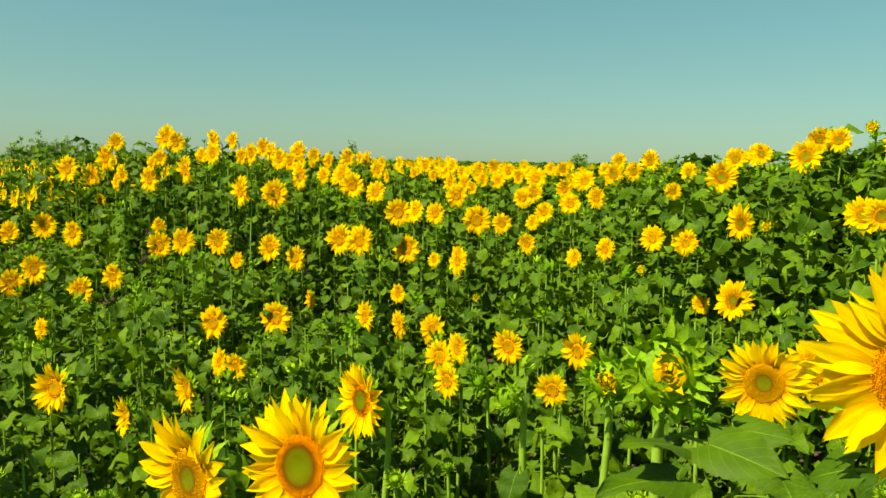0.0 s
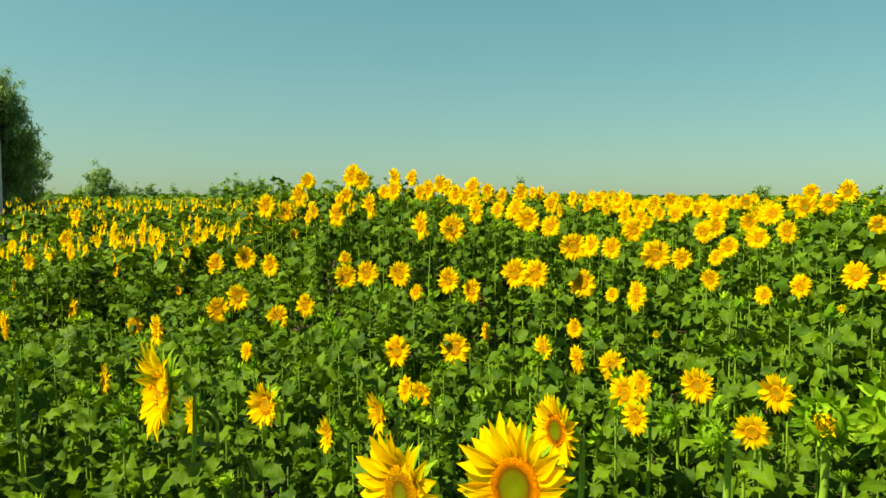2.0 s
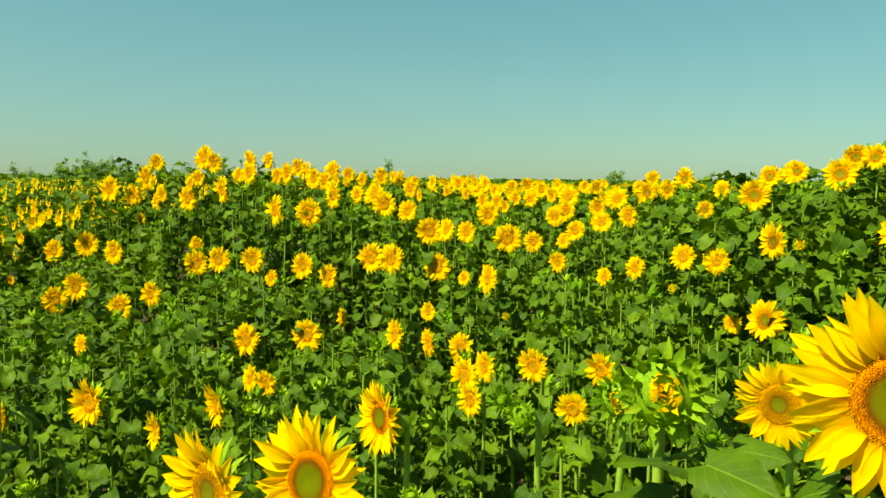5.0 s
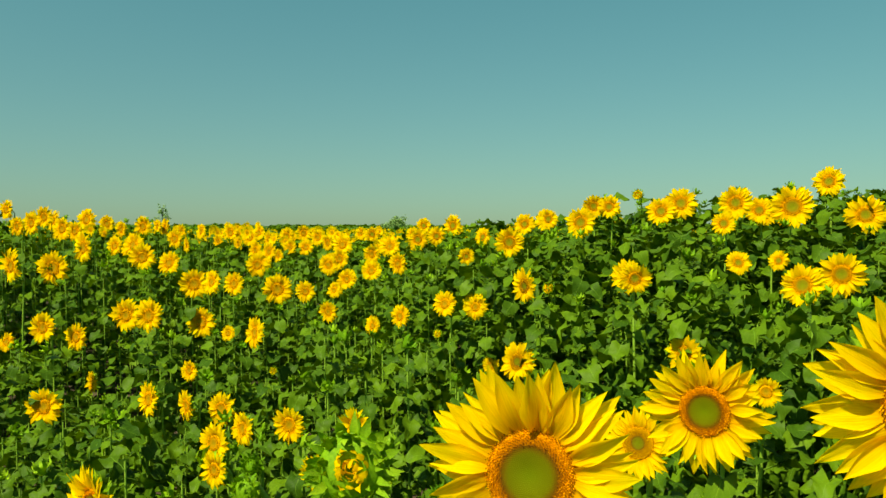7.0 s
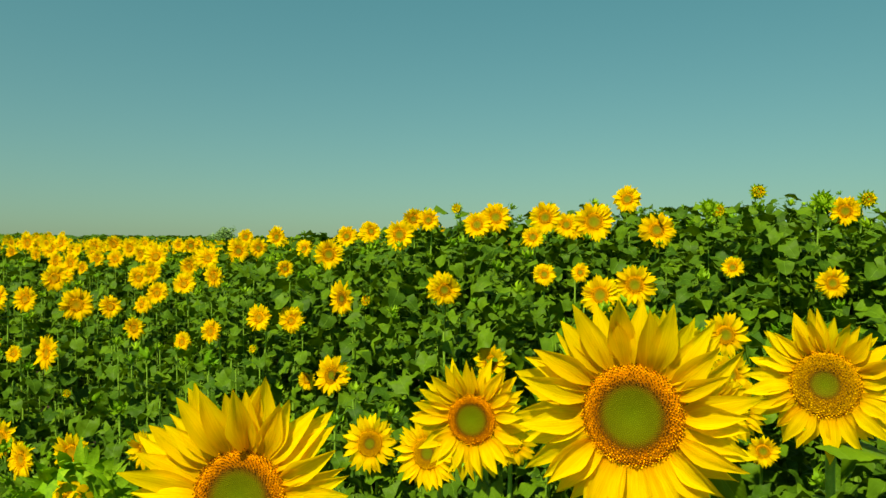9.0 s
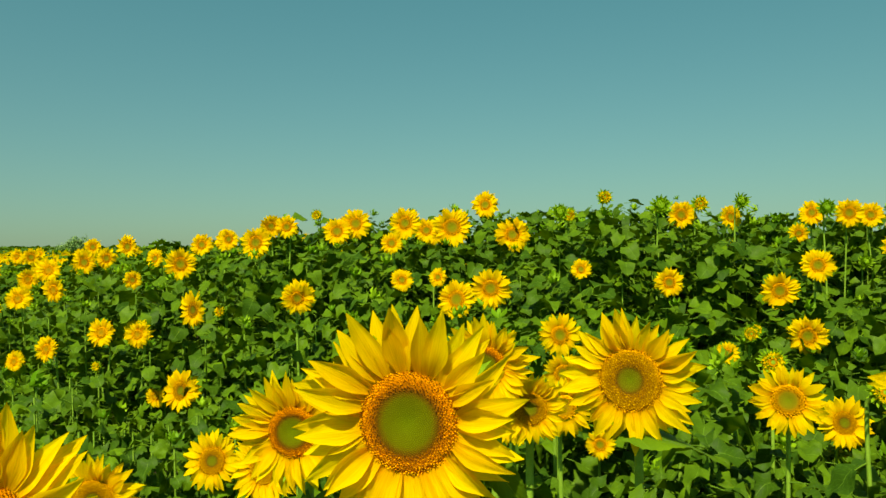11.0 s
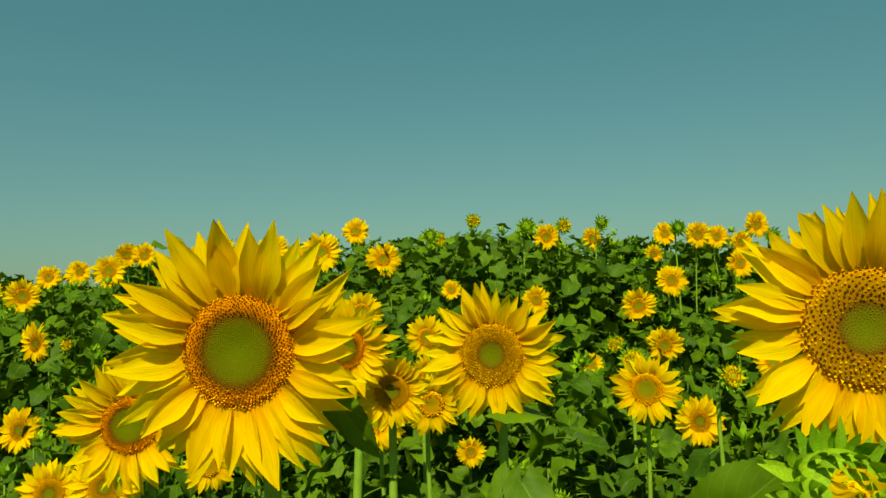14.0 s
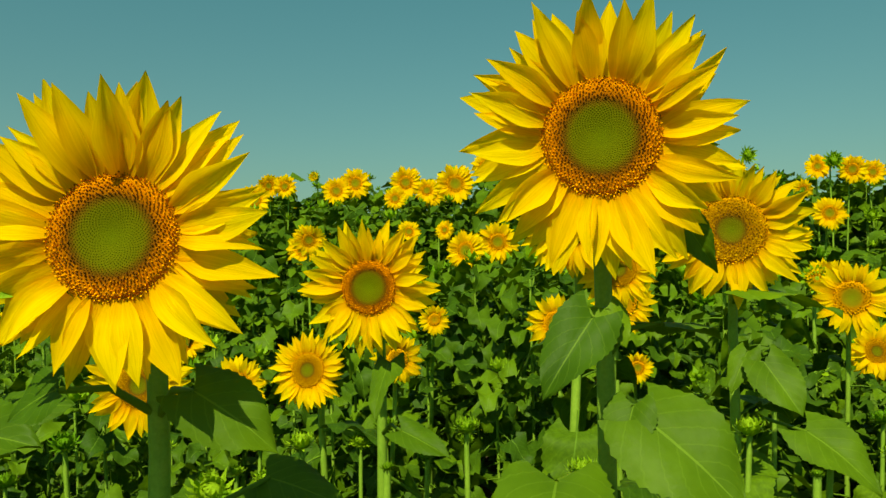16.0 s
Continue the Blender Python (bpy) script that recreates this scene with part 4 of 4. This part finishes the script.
def crop():
    """Leafy plants between the heads (all close ones), then the field farther off, as joined masses."""
    rng = np.random.RandomState(11)
    pr = random.Random(5)
    pieces = [leaf_piece(pr, 6, 2, pr.uniform(0.35, 0.7)) for _ in range(5)] + [leaf_piece(pr, 5, 1, pr.uniform(0.35, 0.7), light=True) for _ in range(6)]
    bins, stems, buds = [[] for _ in pieces], [], []
    step = 0.30
    for ix in range(-50, 50):
        for iy in range(-2, 46):
            x, y = ix * step + rng.uniform(-0.12, 0.12), iy * step + rng.uniform(-0.12, 0.12)
            far = math.hypot(x, y)
            if far > 13.5 or abs(math.degrees(math.atan2(x, y)) - 15) > 72 or math.hypot(x - 0.28, y - 0.04) < 1.0 or (y < 0.35 and x < 1.2) or (y < -0.2 and x < 1.6):
                continue
            g = float(ground(x, y)[0])
            # plants are cut down where they would hide a head from the camera
            top = min(float(canopy(x, y, 0.38, 0.15)[0]) - rng.uniform(-0.04, 0.14), sight_cap(x, y, far) - rng.uniform(0.0, 0.10))
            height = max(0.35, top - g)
            if far < 2.4:
                young(x, y, g, height, 5000 + 100 * ix + iy)
                continue
            turn = rng.uniform(0, 6.28)
            side = min(1.0, max(0.0, (x - 0.8) / 2.5))   # the plants towards +x have broader leaves
            broad = (0.080 if far < 3.6 else 0.098 if far < 8 else 0.115) + 0.026 * side
            leaves = int((34 if far < 3.6 else 23 if far < 8 else 14) + (0 if far < 2.6 else 8 * side))
            for k in range(leaves):
                t = 0.28 + 0.72 * (k / (leaves - 1)) ** 0.85
                turn += 2.4 + rng.uniform(-0.4, 0.4)
                s = broad * (1.10 - 0.40 * max(0, t - 0.5)) * rng.uniform(0.75, 1.2)
                m = Matrix.Translation((x, y, g + height * t)) @ turn_z(turn) @ Matrix.Rotation(rng.uniform(-0.30, 0.85), 4, "Y") @ Matrix.Rotation(rng.uniform(-0.7, 0.7), 4, "X") @ Matrix.Diagonal((s, s, s, 1))
                bins[rng.randint(5) if far < 4.8 else 5 + rng.randint(6)].append(np.array(m))
            if side < 0.4 or rng.uniform() < 0.45:
                stems.append(np.array(Matrix.Translation((x, y, g)) @ Matrix.Diagonal((1, 1, height + 0.03 - 0.12 * side, 1))))
            if rng.uniform() < 0.38:
                s = rng.uniform(0.025, 0.050)
                m = Matrix.Translation((x, y, g + height + 0.05)) @ turn_z(rng.uniform(0, 6)) @ Matrix.Rotation(rng.uniform(0.2, 1.1), 4, "X") @ Matrix.Diagonal((s, s, s, 1))
                buds.append(np.array(m))
    label = "dense green sunflower foliage between the flower heads"
    for piece, some in zip(pieces, bins):
        me = scatter("crop_foliage", piece, some)
        me.materials.append(LEAF)
        tagged(new("crop_foliage", me), label, "foliage", kind="stuff")
    me = scatter("crop_stems", tube([(0, 0, 0), (0.01, 0, 0.5), (0, 0.005, 1)], [0.0070, 0.0055, 0.0042], 4), stems)
    me.materials.append(STEM)
    tagged(new("crop_stems", me), "pale green upright sunflower stems of the crop", "stems", kind="stuff")
    me = scatter("crop_buds", bud_piece(2, sides=8), buds)
    me.materials.append(BRACT)
    tagged(new("crop_buds", me), "small closed green sunflower buds of the crop", "buds", kind="stuff")


crop()
for x, y, top in ((0.44, 1.04, 1.58), (0.60, 0.94, 1.58), (0.22, 1.16, 1.52), (0.80, 0.86, 1.59), (1.02, 0.72, 1.59), (1.22, 0.56, 1.58), (0.70, 1.14, 1.55), (0.36, 0.98, 1.55)):
    g = float(ground(x, y)[0])
    young(x, y, g, top - g, int(1000 * x), 0.4)


def ray_fan(n, width):
    """Ray petals of a far head: pointed, bent blades of two triangles a side."""
    rng, pile = random.Random(n), Pile()
    for k in range(n):
        lift = rng.uniform(0.0, 0.5)
        q = np.array([(0.36, -width * 0.2, 0), (0.36, width * 0.2, 0), (0.68, width * 0.5, 0.1 + 0.3 * lift), (0.68, -width * 0.5, 0.1 + 0.3 * lift), (rng.uniform(0.92, 1.05), 0, 0.1 + 0.55 * lift)])
        pile.put((q, [(0, 1, 2, 3), (3, 2, 4)], np.array([(0, 0.0), (1, 0.0), (1, 0.5), (0, 0.5), (0.5, 1.0)])), turn_z(6.283 * (k + rng.uniform(-0.25, 0.25)) / n))
    return pile.piece()


def cap(n):
    """The disc of a far head: a low dome."""
    v = [(0, 0, 0.10)] + [(0.40 * math.cos(6.283 * k / n), 0.40 * math.sin(6.283 * k / n), 0.0) for k in range(n)]
    return np.array(v), [(0, 1 + k, 1 + (k + 1) % n) for k in range(n)], np.array([(0.1, 0.6)] + [(0.9, 0.6)] * n)


def far_crop():
    """The field from 9 m to the horizon: heads that all look the same way, over leaves."""
    rng = np.random.RandomState(21)
    pr = random.Random(9)
    ring = ray_fan(16, 0.30)
    simple = ray_fan(8, 0.45)
    disc = cap(7)
    leaf = leaf_piece(pr, 4, 1, 0.4, light=True)
    rings, plain, discs, leaves = [], [], [], []

    def put(x, y, near):
        far = math.hypot(x, y)
        c = float(canopy(x, y)[0])
        z = c + rng.normal(0.0, 0.10) + 0.02
        a = FACE + 4 * min(1.0, max(0.0, (-0.9 - x) / 0.8)) + rng.normal(0, 13)
        way = facing(a, rng.uniform(-10, 15))
        r = rng.uniform(0.080, 0.118)
        m = np.array(Matrix.Translation((x, y, z)) @ way.to_track_quat("Z", "Y").to_matrix().to_4x4() @ turn_z(rng.uniform(0, 6)) @ Matrix.Diagonal((r, r, r, 1)))
        (rings if near else plain).append(m), discs.append(m)

    def leafy(x, y, count, size, depth):
        c = float(canopy(x, y)[0]) - 0.10
        tilt = 1.0 if size < 0.3 else 0.25
        for _ in range(count):
            s = size * rng.uniform(0.7, 1.3)
            leaves.append(np.array(Matrix.Translation((x + rng.uniform(-0.2, 0.2), y + rng.uniform(-0.2, 0.2), c - rng.uniform(0.02, depth))) @ turn_z(rng.uniform(0, 6.28)) @ Matrix.Rotation(tilt * rng.uniform(-0.5, 0.8), 4, "Y") @ Matrix.Rotation(tilt * rng.uniform(-0.6, 0.6), 4, "X") @ Matrix.Diagonal((s, s, s, 1))))

    for ring_of in range(430):                  # the slope towards -x, where the heads stand close together
        a, far = radians(rng.uniform(-54, -20)), 9.6 * (34 / 9.6) ** rng.uniform(0, 1)
        put(far * math.sin(a), far * math.cos(a), True)
    for ring_of in range(1250):
        a = radians(rng.uniform(-52, 72))
        far = math.sqrt(rng.uniform(10.8 ** 2, 30 ** 2))
        put(far * math.sin(a), far * math.cos(a), True)
    for ring_of in range(3800):
        far, a = 30 * (110 / 30) ** rng.uniform(0, 1), radians(rng.uniform(-52, 72))
        put(far * math.sin(a), far * math.cos(a), False)
    for k in range(3600):
        far, a = 11 * (40 / 11) ** rng.uniform(0, 1), radians(rng.uniform(-54, 74))
        leafy(far * math.sin(a), far * math.cos(a), 7, 0.105 + 0.0045 * far, 0.45)
    for k in range(4000):
        far, a = 40 * (900 / 40) ** rng.uniform(0, 1), radians(rng.uniform(-54, 74))
        leafy(far * math.sin(a), far * math.cos(a), 1, 0.3 + 0.012 * far, 0.15)
    for name, piece, some, mat, label, kind in (
            ("far_flower_rays", ring, rings, PETAL, "yellow sunflower heads farther out in the field", "flowers"), ("distant_flower_rays", simple, plain, PETAL, "yellow specks of sunflower heads far out in the field", "flowers"),
            ("far_flower_discs", disc, discs, DISC_FIELD, "yellow-brown discs of the far sunflower heads", "flowers"), ("far_foliage", leaf, leaves, LEAF, "green leaves of the field farther out", "foliage")):
        me = scatter(name, piece, some)
        me.materials.append(mat)
        tagged(new(name, me), label, kind, kind="stuff")


far_crop()


def far_sheet():
    """The closed top of the crop far out, where single leaves no longer show."""
    rng = np.random.RandomState(4)
    radii, angles = np.geomspace(38, 2900, 46), np.radians(np.linspace(-60, 80, 180))
    xs, ys = (radii[:, None] * np.sin(angles)).ravel(), (radii[:, None] * np.cos(angles)).ravel()
    zs = canopy(xs, ys) - 0.30 + rng.normal(0, 0.05, len(xs))
    v = np.c_[xs, ys, zs]
    me = mesh_of("crop_cover", v, [tuple(reversed(q)) for q in grid_faces(len(radii), len(angles))], np.tile([(0.3, 0.3)], (len(v), 1)))
    me.materials.append(LEAF)
    tagged(new("crop_cover", me), "closed green top of the crop far out", "crop", kind="stuff")


far_sheet()


# ---- trees and the house at the edge of the field ----
def clump_piece(rng, leaves, size):
    """A tuft of small pointed leaves."""
    pile = Pile()
    for _ in range(leaves):
        w = Vector((rng.gauss(0, 1), rng.gauss(0, 1), rng.gauss(0, 0.8))).normalized()
        m = Matrix.Translation(w * rng.uniform(0.2, 1.0)) @ Matrix.Rotation(rng.uniform(0, 6.28), 4, "Z") @ Matrix.Rotation(rng.uniform(-0.3, 1.4), 4, "Y") @ Matrix.Diagonal((size, size, size, 1))
        q = np.array([(0, 0, 0), (0.45, 0.16, 0.03), (1.0, 0, -0.08), (0.45, -0.16, 0.03)])
        pile.put((q, [(0, 1, 2, 3)], np.array([(0.5, 0), (1, 0.4), (0.5, 1), (0, 0.4)])), m)
    return pile.piece()


TUFTS = [clump_piece(random.Random(s), 34, 0.85) for s in range(3)]
FEATHERY = [clump_piece(random.Random(s), 80, 0.48) for s in range(3)]


def tree(name, label, azimuth, distance, height, width, seed, tufts=150, lean=0.0, trunk=0.22, foliage=TUFTS):
    """azimuth: degrees from +y towards -x."""
    rng = random.Random(seed)
    x, y = -math.sin(radians(azimuth)) * distance, math.cos(radians(azimuth)) * distance
    g = float(ground(x, y)[0]) - 0.1
    thing = tagged(new(name), label, "tree" if name == "tree" else "bush")
    thing.matrix_basis = Matrix.Translation((x, y, g))
    wood, crown = Pile(), [[] for _ in foliage]
    t0 = height * trunk
    girth = 0.035 * height
    wood.put(tube([(0, 0, 0), (lean * 0.3, 0, t0), (lean * 0.7, 0.05, height * 0.6), (lean, 0, height * 0.92)], [girth, girth * 0.75, girth * 0.45, girth * 0.12], 7))
    limbs = 9
    spots = []
    for k in range(limbs):
        t = 0.22 + 0.7 * k / (limbs - 1)
        a, out = rng.uniform(0, 6.28), width / 2 * rng.uniform(0.55, 1.0) * math.sin(math.pi * min(1, 0.25 + 0.72 * t)) ** 0.7
        z0 = max(t0 * 0.8, height * t * 0.75)
        tip = (lean * t + out * math.cos(a), out * math.sin(a), min(height * 0.98, z0 + height * rng.uniform(0.08, 0.22)))
        mid = (lean * t + out * 0.5 * math.cos(a + 0.3), out * 0.5 * math.sin(a + 0.3), (z0 + tip[2]) / 2 - 0.02 * height)
        wood.put(tube([(lean * t * 0.8, 0, z0), mid, tip], [girth * 0.45, girth * 0.28, girth * 0.08], 5))
        spots += [tip, mid, ((tip[0] + mid[0]) / 2, (tip[1] + mid[1]) / 2, (tip[2] + mid[2]) / 2)]
    spots += [(lean, 0, height * 0.95), (lean * 0.8, 0, height * 0.8)]
    for _ in range(tufts):
        c = rng.choice(spots)
        s = width * (rng.uniform(0.07, 0.15) if distance < 60 else rng.uniform(0.055, 0.115))
        d = width * 0.13
        z = max(t0 * 0.7, c[2] + rng.gauss(0, d))
        crown[rng.randrange(len(foliage))].append(np.array(Matrix.Translation((c[0] + rng.gauss(0, d), c[1] + rng.gauss(0, d), z)) @ turn_z(rng.uniform(0, 6.28)) @ Matrix.Diagonal((s, s, s * 1.2, 1))))
    part("trunk", wood.mesh("trunk"), BARK, thing)
    for piece, some in zip(foliage, crown):
        if some:
            part("crown", scatter("crown", piece, some), TREE_LEAF, thing)


tree("tree", "dark green leafy tree at the far edge of the field", 37.1, 110, 5.9, 4.4, 1, 260)
tree("tree", "dark green leafy tree at the far edge of the field", 38.4, 180, 4.3, 2.6, 10, 110)
tree("tree", "dark green leafy tree at the far edge of the field", 36.2, 180, 4.2, 2.2, 11, 110)
tree("tree", "dark green leafy tree at the far edge of the field", 35.5, 180, 4.3, 2.4, 12, 110)
tree("tree", "dark green leafy tree at the far edge of the field", 34.9, 180, 4.3, 2.8, 13, 110)
tree("tree", "dark green leafy tree at the far edge of the field", 33.9, 180, 4.5, 4.0, 14, 110)
tree("tree", "dark green leafy tree at the far edge of the field", 32.4, 180, 4.7, 2.5, 15, 110)
tree("tree", "dark green leafy tree at the far edge of the field", 31.4, 180, 3.9, 2.1, 16, 110)
tree("tree", "dark green leafy tree at the far edge of the field", 29.7, 150, 4.4, 2.9, 20, 110)
tree("tree", "dark green leafy tree at the far edge of the field", 28.8, 150, 3.7, 2.4, 21, 110)
tree("tree", "dark green leafy tree at the far edge of the field", 28.1, 150, 5.3, 4.9, 22, 110)
tree("tree", "dark green leafy tree at the far edge of the field", 27.0, 150, 5.0, 3.2, 23, 110)
tree("tree", "dark green leafy tree at the far edge of the field", 26.4, 150, 5.6, 2.8, 24, 110)
tree("tree", "dark green leafy tree at the far edge of the field", 25.7, 150, 4.0, 2.1, 25, 110)
tree("tree", "dark green leafy tree at the far edge of the field", 24.5, 150, 4.5, 2.2, 26, 110)
tree("tree", "dark green leafy tree at the far edge of the field", 6.9, 130, 5.4, 2.5, 31, 110)
tree("bush", "low rounded dark bush on the horizon", -9.9, 120, 3.3, 4.4, 40, 190, 0.0, 0.1)
tree("tree", "tall grey-green eucalyptus tree behind the whitewashed house", 43.3, 36, 7.0, 2.5, 50, 420, 0.3, 0.1, FEATHERY)
tree("tree", "tall grey-green eucalyptus tree behind the whitewashed house", 41.8, 38, 4.6, 2.1, 51, 260, 0.2, 0.1, FEATHERY)
tree("tree", "tall grey-green eucalyptus tree behind the whitewashed house", 45.5, 40, 6.9, 2.6, 52, 420, -0.2, 0.1, FEATHERY)
tree("bush", "low green scrub beside the eucalyptus trees", 40.4, 60, 2.3, 1.9, 53, 120, 0.0, 0.1)


def house():
    """A plain whitewashed block with a flat roof; soot and damp under the roof edge, two small openings."""
    n = Nodes("stained_whitewash")
    place = n.add("ShaderNodeTexCoord").outputs["Object"]
    sep = n.add("ShaderNodeSeparateXYZ")
    n.join(place, sep.inputs[0])
    rag = n.math("ADD", sep.outputs[2], n.math("MULTIPLY", n.noise(0.9, 5.0, place), 3.6))
    stain = n.ramp(n.math("DIVIDE", rag, 6.9), [(0.83, (0.46, 0.50, 0.44)), (0.85, (0.19, 0.17, 0.12))])
    grime = n.ramp(n.noise(2.2, 5.0, place), [(0.3, (0.72, 0.74, 0.70)), (0.7, (1.0, 1.0, 1.0))])
    n.bump(n.noise(14.0, 4.0, place), 0.3, 0.01)
    white = n.finish(n.mix(1.0, stain, grime, "MULTIPLY"), 0.85, specular=0.2)
    dark = plain_material("dark_opening", (0.08, 0.076, 0.055), (0.13, 0.12, 0.09), 5.0, 0.9)
    x, y = -math.sin(radians(44.0)) * 32, math.cos(radians(44.0)) * 32
    g = float(ground(x, y)[0])
    thing = tagged(new("house"), "whitewashed house with a dark stained wall top", "house")
    thing.matrix_basis = pose(x, y, g, 0, 0, 46.5)
    w, d, h = 4.6, 4.0, 5.15
    # the front lies at y = 0 and its right-hand corner at x = 0.48
    x1, x0 = 0.48, 0.48 - w
    bm = bmesh.new()
    holes = [(-0.62, 2.35, 0.32, 0.32), (-0.24, 2.88, 0.22, 0.18)]
    xs = sorted({x0, x1, *[v for a, b, c, e in holes for v in (a, a + c)]})
    zs = sorted({0.0, h, *[v for a, b, c, e in holes for v in (b, b + e)]})
    for i in range(len(xs) - 1):
        for k in range(len(zs) - 1):
            mx, mz = (xs[i] + xs[i + 1]) / 2, (zs[k] + zs[k + 1]) / 2
            if any(a < mx < a + c and b < mz < b + e for a, b, c, e in holes):
                continue
            q = [bm.verts.new((px, py, pz)) for py in (0, 0.25) for px, pz in ((xs[i], zs[k]), (xs[i + 1], zs[k]), (xs[i + 1], zs[k + 1]), (xs[i], zs[k + 1]))]
            for face in ((0, 1, 2, 3), (5, 4, 7, 6), (0, 4, 5, 1), (1, 5, 6, 2), (2, 6, 7, 3), (3, 7, 4, 0)):
                bm.faces.new([q[j] for j in face])
    bmesh.ops.remove_doubles(bm, verts=bm.verts, dist=0.001)
    front = bpy.data.meshes.new("wall")
    bm.to_mesh(front)
    part("wall", front, white, thing)

    def block(name, a, b, mat, bevel=0.03):
        bm = bmesh.new()
        bmesh.ops.create_cube(bm, size=1.0, matrix=Matrix.Translation((Vector(a) + Vector(b)) / 2) @ Matrix.Diagonal((*(Vector(b) - Vector(a)), 1)))
        bmesh.ops.bevel(bm, geom=bm.edges[:], offset=bevel, segments=2, affect="EDGES")
        me = bpy.data.meshes.new(name)
        bm.to_mesh(me)
        return part(name, me, mat, thing)

    block("wall", (x1 - 0.25, 0.252, 0), (x1 - 0.003, d, h), white, 0.01)
    block("wall", (x0 + 0.003, 0.252, 0), (x0 + 0.25, d, h), white, 0.01)
    block("wall", (x0 + 0.26, d - 0.25, 0), (x1 - 0.26, d - 0.003, h), white, 0.01)
    block("roof", (x0 - 0.05, -0.05, h + 0.002), (x1 + 0.03, d + 0.08, h + 0.10), white, 0.02)
    for a, b, c, e in holes:
        block("window", (a - 0.02, 0.18, b - 0.02), (a + c + 0.02, 0.24, b + e + 0.02), dark, 0.004)


house()
